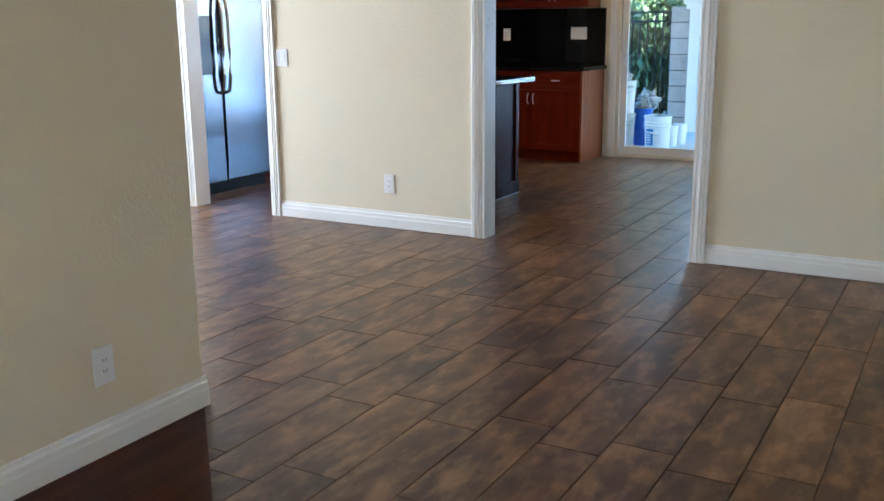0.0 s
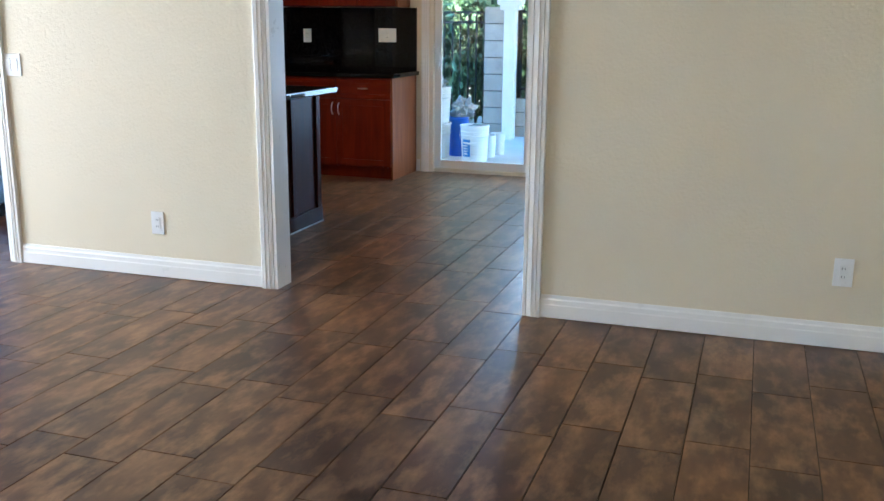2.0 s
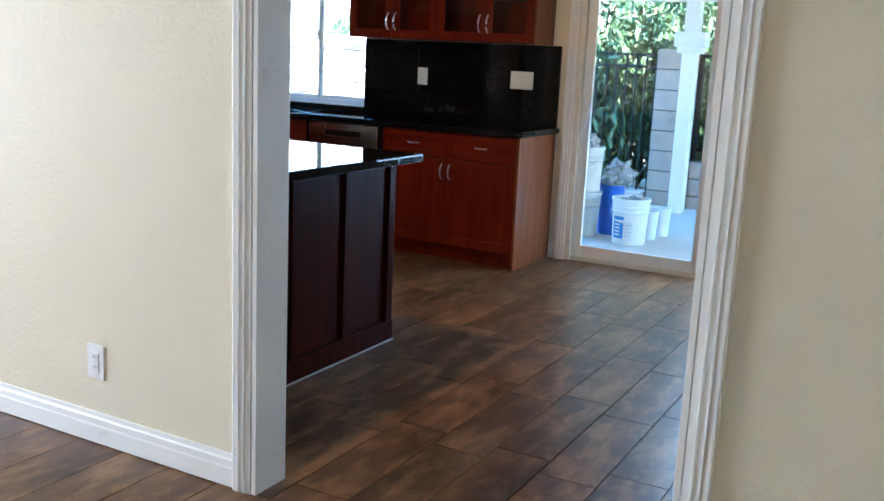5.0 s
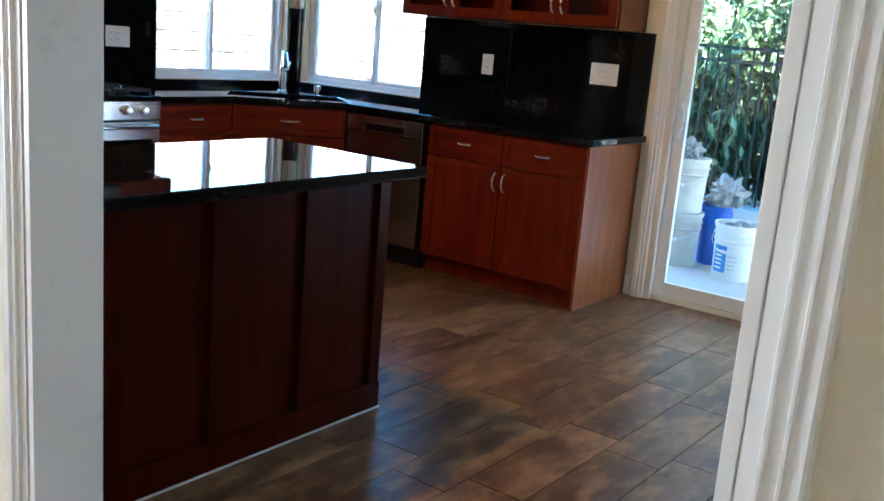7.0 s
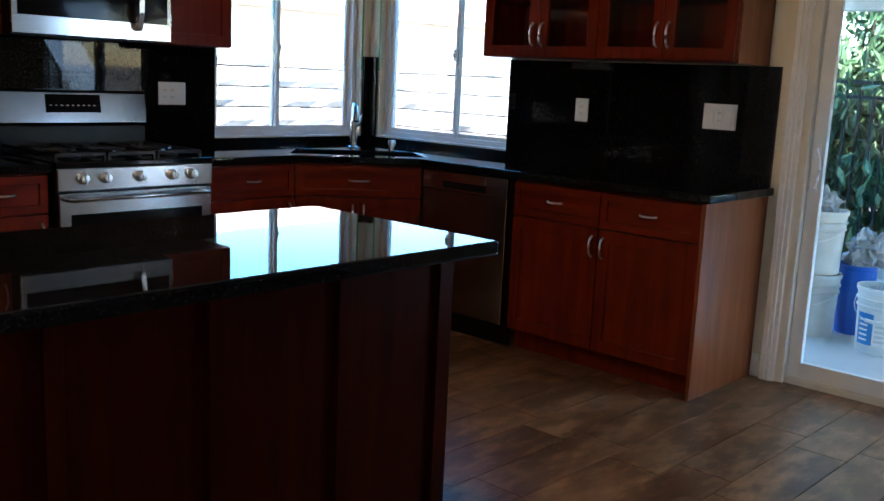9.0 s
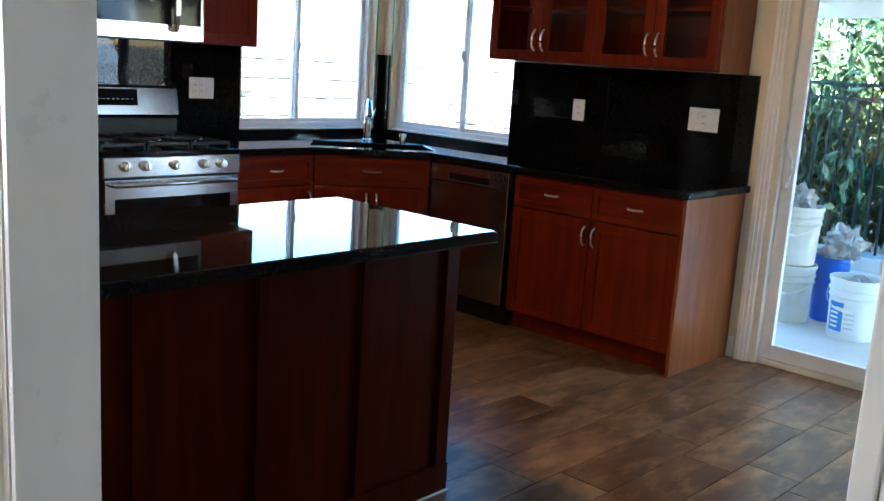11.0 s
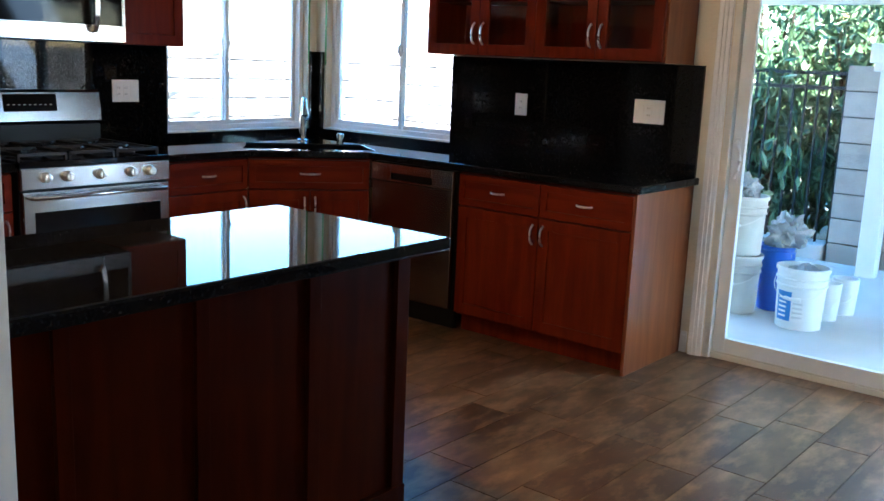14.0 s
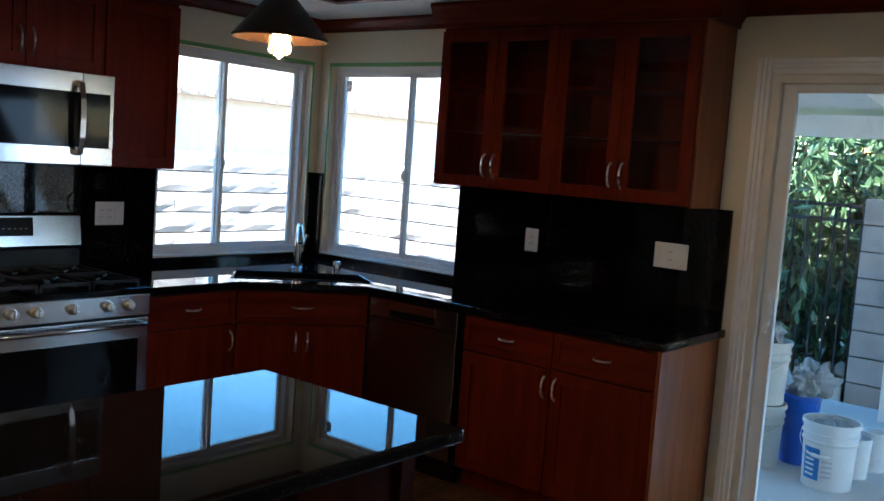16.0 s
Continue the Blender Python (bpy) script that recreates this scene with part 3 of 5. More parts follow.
def add_ring(bm, x0, x1, z0, z1, rail, y, t):
    """A rectangular frame in one piece, front at y, with eased edges."""
    o = [(x0, z0), (x1, z0), (x1, z1), (x0, z1)]
    i = [(x0 + rail, z0 + rail), (x1 - rail, z0 + rail), (x1 - rail, z1 - rail), (x0 + rail, z1 - rail)]
    of, ob, nf, nb = ([bm.verts.new((x, yy, z)) for x, z in c] for c, yy in ((o, y), (o, y + t), (i, y), (i, y + t)))
    for k in range(4):
        n = (k + 1) % 4
        for q in ((of[k], of[n], nf[n], nf[k]), (ob[n], ob[k], nb[k], nb[n]), (of[n], of[k], ob[k], ob[n]), (nf[k], nf[n], nb[n], nb[k])):
            bm.faces.new(q)
    es = [e for e in bm.edges if all(abs(v.co.y - y) < 1e-6 for v in e.verts) and not (set(e.verts) & set(of) and set(e.verts) & set(nf))]
    bmesh.ops.bevel(bm, geom=es, offset=0.0025, segments=2, profile=0.6, affect="EDGES")


def shaker(name, parent, x0, x1, z0, z1, y, glazed=False, rail=0.057, material=None):
    """A framed front with a recessed panel; its face lies at y and it is 20 mm thick."""
    bm = bmesh.new()
    t = 0.02
    add_ring(bm, x0, x1, z0, z1, rail, y, t)
    if not glazed:
        add_box(bm, (x0 + rail - 0.002, y + 0.009, z0 + rail - 0.002), (x1 - rail + 0.002, y + 0.016, z1 - rail + 0.002))
    ob = part(name, bm, material or CHERRY, parent)
    if glazed:
        g = boxes("glass_pane", [((x0 + rail - 0.003, y + 0.010, z0 + rail - 0.003), (x1 - rail + 0.003, y + 0.014, z1 - rail + 0.003))], CABGLASS, ob, "clear cabinet glass")
        g.visible_shadow = False
    return ob


def base_cabinet(m, w, label, drawers=1, doors=2, d=0.59, h=0.875, end=0, group="base cabinets"):
    """Local: x across, front face at y=0, back at y=d."""
    cab = thing("base_cabinet", m, label, "kitchen cabinet", group)
    spans = [((0, 0.0215, 0.10), (w, d, h)), ((0.0, 0.075, 0.0), (w, d, 0.10))]
    boxes("body", spans, CHERRY, cab, bevel=0.001)
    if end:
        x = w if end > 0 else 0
        boxes("end_panel", [((x, 0.0, 0.0), (x + end * 0.018, d, h))], CHERRY_LIT, cab, "cherry end panel, side light put into its lighter colour", bevel=0.001)
    g = 0.003
    cw = w / max(drawers, 1)
    if drawers:
        for k in range(drawers):
            dr = shaker("drawer", cab, k * cw + g, (k + 1) * cw - g, 0.70, h - 0.012, 0.0, rail=0.036, material=CHERRY_H)
            pull(dr, ((k + 0.5) * cw, 0.785), 0.085, False, 0.0)
    top = 0.692 if drawers else h - 0.01
    dw = w / doors
    for k in range(doors):
        d_ = shaker("door", cab, k * dw + g, (k + 1) * dw - g, 0.112, top, 0.0)
        if doors == 1:
            hx = w - 0.035
        else:
            hx = (k + 1) * dw - 0.03 if k % 2 == 0 else k * dw + 0.03
        pull(d_, (hx, top - 0.085), 0.10, True, 0.0)
    return cab


RF = 8.90     # front face of the rear run
LF = -4.52     # front face of the range run
base_cabinet(pose(-3.455, RF, 0), 1.025, "cherry base cabinet with two drawers and two doors beside patio door", 2, 2, YB - RF - 0.002, end=1)
base_cabinet(pose(LF, 7.835, 0, 0, 0, 90), 0.53, "cherry base cabinet with one drawer beside the range", 1, 1, LF - XW - 0.002)
base_cabinet(pose(LF, 6.66, 0, 0, 0, 90), 0.375, "narrow cherry base cabinet with drawer between range and refrigerator", 1, 1, LF - XW - 0.002)

# corner sink base, its front set at 45 degrees
sx, sy = LF, 8.367
sw = math.hypot(-4.10 - LF, RF - 8.367)
ang = math.degrees(math.atan2(RF - 8.367, -4.10 - LF))
sink_cab = thing("base_cabinet", pose(sx, sy, 0, 0, 0, ang), "cherry corner sink cabinet with false drawer and two doors", "kitchen cabinet", "base cabinets")
boxes("body", [((0.0, 0.0215, 0.10), (sw, 0.28, 0.66)), ((0, 0.08, 0), (sw, 0.28, 0.10)), ((0, 0.0215, 0.66), (sw, 0.05, 0.875))], CHERRY, sink_cab)
dr = shaker("drawer", sink_cab, 0.004, sw - 0.004, 0.70, 0.863, 0.0, rail=0.036, material=CHERRY_H)
pull(dr, (sw / 2, 0.785), 0.11, False, 0.0)
for k in range(2):
    d_ = shaker("door", sink_cab, k * sw / 2 + 0.003, (k + 1) * sw / 2 - 0.003, 0.112, 0.692, 0.0)
    pull(d_, (sw / 2 + (-0.03 if k == 0 else 0.03), 0.605), 0.10, True, 0.0)

# dishwasher
dwm = thing("dishwasher", pose(-4.082, RF - 0.008, 0), "smoked stainless steel dishwasher under black counter", "dishwasher")
W = 0.598
boxes("body", [((0.0, 0.03, 0.10), (W, 0.58, 0.868))], BLACKPL, dwm)
boxes("door", [((0.006, 0.0, 0.115), (W - 0.006, 0.03, 0.765))], STEEL_D, dwm, bevel=0.004)
cp = boxes("control_panel", [((0.006, -0.002, 0.768), (0.15, 0.03, 0.866)), ((0.45, -0.002, 0.768), (W - 0.006, 0.03, 0.866)), ((0.15, -0.002, 0.815), (0.45, 0.03, 0.866)), ((0.15, -0.002, 0.768), (0.45, 0.03, 0.780))], STEEL, dwm, "steel control strip with pocket handle", bevel=0.002)
boxes("pocket", [((0.15, 0.018, 0.780), (0.45, 0.028, 0.815))], BLACKPL, cp, "dark recessed grip")
boxes("key_marks", [((0.04 + 0.022 * k, -0.0026, 0.845), (0.052 + 0.022 * k, -0.0018, 0.849)) for k in range(4)], SLOT, cp)
boxes("kick_plate", [((0.0, 0.05, 0.0), (W, 0.08, 0.10))], BLACKPL, dwm, "black kick plate")

# ---- countertop, backsplash ----
OV = 0.03
c0 = Vector((sx, sy)) + Vector((math.sin(radians(ang)), -math.cos(radians(ang)))) * OV
c1 = Vector((-4.10, RF)) + Vector((math.sin(radians(ang)), -math.cos(radians(ang)))) * OV
sdir = Vector((math.cos(radians(ang)), math.sin(radians(ang))))
nin = Vector((-math.sin(radians(ang)), math.cos(radians(ang))))


def diag_line_at(p, axis, value):
    d = sdir
    k = (value - p[axis]) / d[axis]
    return (p[0] + k * d[0], p[1] + k * d[1])


pa = diag_line_at(c0, 0, LF + OV)
pb = diag_line_at(c0, 1, RF - OV)
CT0, CT1 = 0.877, 0.915
top_bm = bmesh.new()
SINK_C = Vector((sx, sy)) + sdir * (sw / 2) + nin * 0.255
SWD, SDP = 0.37, 0.175    # half width, half depth of the bowl


def sink_pt(u, v):
    p = SINK_C + sdir * u + nin * v
    return (p[0], p[1])


outer = [(XW, 7.832), (LF + OV, 7.832), pa, pb, (-2.385, RF - OV), (-2.385, YB - 0.002), (XW, YB - 0.002)]
hole = [sink_pt(-SWD, -SDP), sink_pt(SWD, -SDP), sink_pt(SWD - 0.03, SDP), sink_pt(-SWD + 0.03, SDP)]
ov = [top_bm.verts.new((x, y, CT1)) for x, y in outer]
hv = [top_bm.verts.new((x, y, CT1)) for x, y in hole]
ctr_faces = [
    (ov[0], ov[1], ov[2], hv[0], hv[3]), (ov[2], ov[3], hv[1], hv[0]), (ov[3], ov[4], ov[5], hv[2], hv[1]), (ov[5], ov[6], hv[3], hv[2]), (ov[6], ov[0], hv[3])]
for f in ctr_faces:
    top_bm.faces.new(f)
bmesh.ops.triangulate(top_bm, faces=top_bm.faces[:])
ext = bmesh.ops.extrude_face_region(top_bm, geom=top_bm.faces[:])
for v in ext["geom"]:
    if isinstance(v, bmesh.types.BMVert):
        v.co.z = CT0
ct = tagged(part("countertop", top_bm, GRANITE), "polished black granite countertop with cut-out for corner sink", "countertop")
bv = ct.modifiers.new("edge", "BEVEL")
bv.width, bv.segments, bv.limit_method, bv.angle_limit = 0.008, 3, "ANGLE", radians(60)
ctl = tagged(boxes("countertop", [((XW + 0.002, 6.66, CT0), (LF + OV, 7.040, CT1))], GRANITE, bevel=0.006), "short black granite countertop beside refrigerator", "countertop")

BS = 0.02
backs = [((W2B + 0.008, YB - BS, CT1), (-2.407, YB, 1.468)), ((W2A - 0.018, YB - BS, CT1), (W2B + 0.008, YB, WZ0 - 0.006)), ((XW + BS, YB - BS, CT1), (W2A - 0.018, YB, 1.462)),
         ((XW, W3B + 0.012, CT1), (XW + BS, YB, 1.462)), ((XW, W3A - 0.01, CT1), (XW + BS, W3B + 0.012, WZ0 - 0.006)), ((XW, 6.66, CT1), (XW + BS, W3A - 0.01, 1.462))]
for a, b in backs:
    tagged(boxes("backsplash", [(a, b)], GRANITE, bevel=0.0015), "polished black granite backsplash slab on the wall", "backsplash", "backsplash slabs")

# ---- sink, faucet, soap dispenser ----
sk = thing("sink", Matrix.Translation((SINK_C[0], SINK_C[1], CT1)) @ pose(0, 0, 0, 0, 0, ang), "undermounted stainless steel double-bowl corner sink", "sink")
bm = bmesh.new()
add_box(bm, (-SWD - 0.015, -SDP - 0.015, -0.215), (SWD + 0.015, SDP + 0.015, -0.21))
for a, b in (((-SWD - 0.015, -SDP - 0.015), (-SWD - 0.011, SDP + 0.015)), ((SWD + 0.011, -SDP - 0.015), (SWD + 0.015, SDP + 0.015)), ((-SWD - 0.015, -SDP - 0.015), (SWD + 0.015, -SDP - 0.011)), ((-SWD - 0.015, SDP + 0.011), (SWD + 0.015, SDP + 0.015)), ((-0.012, -SDP), (0.012, SDP))):
    add_box(bm, (*a, -0.21), (*b, -0.04))
part("bowl", bm, STEEL, sk)
for x in (-0.19, 0.19):
    bm = bmesh.new()
    add_lathe(bm, [(0.045, -0.2095), (0.045, -0.206), (0.03, -0.205)], 20, (x, 0, 0))
    part("drain", bm, CHROME, sk, "round steel drain", True)

fc = SINK_C + nin * 0.345
fau = thing("faucet", Matrix.Translation((fc[0], fc[1], CT1)) @ pose(0, 0, 0, 0, 0, ang), "brushed steel pull-down kitchen faucet behind the sink", "faucet")
bm = bmesh.new()
add_lathe(bm, [(0.030, 0), (0.030, 0.008), (0.024, 0.014), (0.022, 0.10), (0.020, 0.15), (0.018, 0.175)], 20)
part("base", bm, STEEL, fau, smooth=True)
bm = bmesh.new()
add_tube(bm, [(0, 0, 0.17), (0, -0.005, 0.21), (0, -0.03, 0.245), (0, -0.075, 0.255), (0, -0.12, 0.235), (0, -0.15, 0.195), (0, -0.16, 0.165)], [0.016, 0.016, 0.016, 0.017, 0.018, 0.020, 0.020], 14)
part("spout", bm, STEEL, fau, smooth=True)
bm = bmesh.new()
add_tube(bm, [(0.018, 0, 0.13), (0.035, 0, 0.145), (0.05, -0.005, 0.20)], [0.010, 0.009, 0.006], 10)
part("lever", bm, STEEL, fau, smooth=True)
sc = SINK_C + nin * 0.33 + sdir * 0.23
soap = thing("soap_dispenser", Matrix.Translation((sc[0], sc[1], CT1)), "short brushed steel air gap cap on the counter", "faucet fitting")
bm = bmesh.new()
add_lathe(bm, [(0.024, 0), (0.024, 0.045), (0.022, 0.052), (0.0, 0.056)], 20)
part("cap", bm, STEEL, soap, smooth=True)


# ---- wall plates ----
def wall_plate(m, w, h, kind, label, category):
    """A cover plate; local x across, front to -y, centre at the origin."""
    pl = thing("wall_plate", m, label, category)
    boxes("plate", [((-w / 2, -0.006, -h / 2), (w / 2, 0, h / 2))], PLATE, pl, bevel=0.0025)
    n = len(kind)
    for k, c in enumerate(kind):
        x = (k - (n - 1) / 2) * 0.046
        boxes("insert", [((x - 0.0165, -0.0085, -0.033), (x + 0.0165, -0.005, 0.033))], PLATE, pl, bevel=0.0015)
        if c == "o":
            for z in (-0.018, 0.018):
                boxes("slot", [((x - 0.007, -0.0092, z - 0.005), (x - 0.0045, -0.0082, z + 0.005)), ((x + 0.0045, -0.0092, z - 0.005), (x + 0.007, -0.0082, z + 0.005))], SLOT, pl, "dark outlet slots")
    return pl


wall_plate(pose(-2.425, W1, 0.297), 0.078, 0.122, "o", "white duplex outlet with cover plate low on wall", "outlet")
wall_plate(pose(0.955, W1, 0.335), 0.078, 0.122, "o", "white duplex outlet with cover plate low on wall", "outlet")
wall_plate(pose(-3.285, W1, 1.105), 0.118, 0.118, "ss", "white double rocker switch beside the opening", "light switch")
wall_plate(pose(PART_X, 2.20, 0.29, 0, 0, 90), 0.078, 0.122, "o", "white duplex outlet with cover plate on partition", "outlet")
wall_plate(pose(-3.485, YB - BS, 1.214), 0.08, 0.122, "o", "white duplex outlet on the black backsplash", "outlet")
wall_plate(pose(-2.685, YB - BS, 1.225), 0.172, 0.122, "sos", "white triple plate with switches on black backsplash", "light switch")
wall_plate(pose(XW + BS, 8.03, 1.20, 0, 0, 90), 0.165, 0.122, "oos", "white triple plate with outlets on black backsplash", "outlet")

# ---- island ----
IX, IY0, IY1, IB = -2.262, 5.66, 7.152, -2.885
isl = thing("island", pose(IX, IY0, 0, 0, 0, 90), "cherry kitchen island with framed panel side, shade put into its colour", "kitchen island")
L = IY1 - IY0
boxes("body", [((0, 0.012, 0.0), (L - 0.012, IX - IB, 0.875))], CHERRY_DIM, isl)
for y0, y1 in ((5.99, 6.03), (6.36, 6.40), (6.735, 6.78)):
    boxes("batten", [((y0 - IY0, -0.004, 0.10), (y1 - IY0, 0.012, 0.874))], CHERRY_DIM, isl, bevel=0.002)
boxes("corner_post", [((L - 0.055, -0.004, 0.10), (L, 0.06, 0.874))], CHERRY_DIM, isl, bevel=0.002)
boxes("base_board", [((0, -0.010, 0.004), (L + 0.002, 0.012, 0.10))], CHERRY_DIM, isl, bevel=0.002)
boxes("caulk_line", [((0, -0.016, 0.0), (L + 0.006, -0.006, 0.006))], CAULK, isl, "thin white caulk line at floor")
itop = tagged(boxes("island_countertop", [((IB - 0.06, IY0 - 0.03, CT0), (-2.148, 7.212, CT1 + 0.002))], GRANITE, bevel=0.009), "polished black granite island top with eased edges", "countertop")

# ---- range ----
rg = thing("range", pose(LF + 0.035, 7.050, 0, 0, 0, 90), "stainless steel five-burner gas range with black oven glass", "range")
W, D = 0.775, LF + 0.035 - XW - 0.004 - BS
boxes("body", [((0.004, 0.02, 0.10), (W - 0.004, D, 0.905))], BLACKPL, rg)
boxes("cooktop", [((0.0, -0.006, 0.895), (W, D - 0.07, 0.920))], BLACKGLASS, rg, "black enamel cooktop", bevel=0.004)
boxes("control_panel", [((0.0, -0.012, 0.792), (W, 0.02, 0.893))], STEEL, rg, "steel control panel", bevel=0.006)
for x in (0.115, 0.22, 0.386, 0.552, 0.655):
    bm = bmesh.new()
    add_lathe(bm, [(0.026, 0), (0.026, 0.006), (0.021, 0.010), (0.019, 0.034), (0.016, 0.037)], 20)
    add_box(bm, (-0.004, -0.019, 0.03), (0.004, 0.019, 0.042), 0.001)
    bmesh.ops.transform(bm, matrix=pose(x, -0.012, 0.848, 90), verts=bm.verts[:])
    part("knob", bm, CHROME, rg, "round metal burner knob", True)
od = boxes("oven_door", [((0.006, -0.012, 0.245), (W - 0.006, 0.02, 0.784))], STEEL, rg, "steel oven door", bevel=0.005)
boxes("oven_window", [((0.06, -0.0145, 0.33), (W - 0.06, -0.010, 0.69))], BLACKGLASS, od, "black oven window", bevel=0.001)
bm = bmesh.new()
add_tube(bm, [(0.045, -0.012, 0.758), (0.045, -0.05, 0.760), (0.06, -0.058, 0.761), (W - 0.06, -0.058, 0.761), (W - 0.045, -0.05, 0.760), (W - 0.045, -0.012, 0.758)], 0.011, 12)
part("handle", bm, STEEL, od, "steel bar handle", True)
boxes("drawer", [((0.006, -0.010, 0.10), (W - 0.006, 0.02, 0.235))], STEEL, rg, bevel=0.004)
boxes("foot_plinth", [((0.03, 0.06, 0.0), (W - 0.03, D - 0.03, 0.10))], BLACKPL, rg)
bg = boxes("backguard", [((0.0, D - 0.07, 0.905), (W, D, 1.03))], BLACKPL, rg, "black back riser")
bm = bmesh.new()
add_profile(bm, [(D - 0.075, 1.035), (D - 0.088, 1.05), (D - 0.066, 1.195), (D - 0.055, 1.208), (D, 1.208), (D, 1.035)], W, Matrix())
bgp = part("back_panel", bm, STEEL, rg, "sloped steel control panel")
bm = bmesh.new()
add_profile(bm, [(D - 0.0825, 1.10), (D - 0.0695, 1.187), (D - 0.066, 1.187), (D - 0.079, 1.10)], 0.28, pose(0.245, -0.0025, 0))
disp = part("display", bm, BLACKGLASS, bgp, "black glass display")
bm = bmesh.new()
for r in range(2):
    for k in range(9):
        add_box(bm, (0.262 + 0.028 * k, D - 0.0822 + 0.002 * r, 1.112 + 0.02 * r), (0.274 + 0.028 * k, D - 0.079, 1.116 + 0.02 * r))
part("key_marks", bm, LABELGREY, disp, "small pale key legends")
for k in range(3):
    x0, x1 = 0.02 + k * 0.247, 0.02 + (k + 1) * 0.247 - 0.008
    bm = bmesh.new()
    y0, y1 = 0.05, D - 0.10
    for a, b in (((x0, y0), (x1, y0 + 0.012)), ((x0, y1 - 0.012), (x1, y1)), ((x0, y0), (x0 + 0.012, y1)), ((x1 - 0.012, y0), (x1, y1)), ((x0, (y0 + y1) / 2 - 0.006), (x1, (y0 + y1) / 2 + 0.006))):
        add_box(bm, (*a, 0.938), (*b, 0.953), 0.002)
    xm = (x0 + x1) / 2
    for yc in (y0 + 0.13, y1 - 0.13):
        for q in range(4):
            c, s = math.cos(q * math.pi / 2 + 0.785), math.sin(q * math.pi / 2 + 0.785)
            add_tube(bm, [(xm + 0.03 * c, yc + 0.03 * s, 0.947), (xm + 0.10 * c, yc + 0.10 * s, 0.949)], 0.0055, 6)
    for x in (x0 + 0.006, x1 - 0.006):
        for y in (y0 + 0.006, y1 - 0.006):
            add_box(bm, (x - 0.006, y - 0.006, 0.917), (x + 0.006, y + 0.006, 0.94))
    part("grate", bm, IRON, rg, "cast iron burner grate")
for x, y, r in ((0.14, 0.16, 0.05), (0.14, 0.42, 0.04), (W / 2, 0.29, 0.055), (W - 0.14, 0.16, 0.045), (W - 0.14, 0.42, 0.035)):
    bm = bmesh.new()
    add_lathe(bm, [(r, 0.917), (r, 0.926), (r * 0.8, 0.933), (0, 0.934)], 20, (x, y, 0))
    part("burner", bm, IRON, rg, "round black burner cap", True)

# ---- microwave ----
MZ0, MZ1 = 1.458, 1.882
mw = thing("microwave", pose(-4.775, 7.010, 0, 0, 0, 90), "over-range stainless steel microwave with black window", "microwave")
W, D = 0.775, -4.775 - XW - 0.004
boxes("body", [((0.0, 0.02, MZ0), (W, D, MZ1))], BLACKPL, mw)
fr = boxes("door", [((0.0, 0.0, MZ0 + 0.004), (W, 0.02, MZ0 + 0.085)), ((0.0, 0.0, MZ1 - 0.09), (W, 0.02, MZ1)), ((0.0, 0.0, MZ0 + 0.085), (0.026, 0.02, MZ1 - 0.09)), ((W - 0.02, 0.0, MZ0 + 0.085), (W, 0.02, MZ1 - 0.09))], STEEL, mw, "brushed steel front", bevel=0.002)
boxes("window", [((0.026, 0.002, MZ0 + 0.085), (0.60, 0.018, MZ1 - 0.09))], BLACKGLASS, fr, "black glass window")
boxes("keypad", [((0.606, 0.002, MZ0 + 0.085), (W - 0.02, 0.018, MZ1 - 0.09))], BLACKGLASS, fr, "black touch panel")
bm = bmesh.new()
add_profile(bm, [(0.0, MZ0 + 0.045), (-0.035, MZ0 + 0.055), (-0.052, MZ0 + 0.13), (-0.056, (MZ0 + MZ1) / 2), (-0.052, MZ1 - 0.12), (-0.035, MZ1 - 0.045), (0.0, MZ1 - 0.035),
                (0.0, MZ1 - 0.060), (-0.026, MZ1 - 0.068), (-0.040, MZ1 - 0.13), (-0.043, (MZ0 + MZ1) / 2), (-0.040, MZ0 + 0.14), (-0.026, MZ0 + 0.078), (0.0, MZ0 + 0.070)], 0.026, pose(0.578, 0, 0))
part("handle", bm, STEEL_D, mw, "bowed dark steel handle")
for z0, z1 in ((MZ0 + 0.004, MZ0 + 0.085), (MZ1 - 0.09, MZ1)):
    boxes("door_seam", [((0.612, -0.0008, z0), (0.615, 0.002, z1))], BLACKPL, fr, "dark gap between door and key panel")
boxes("vent_grille", [((0.02 + 0.06 * k, 0.03, MZ0 - 0.004), (0.06 + 0.06 * k, 0.10, MZ0)) for k in range(12)], BLACKPL, mw)


# ---- wall cabinets ----
UZ0, UZ1 = 1.474, 2.292


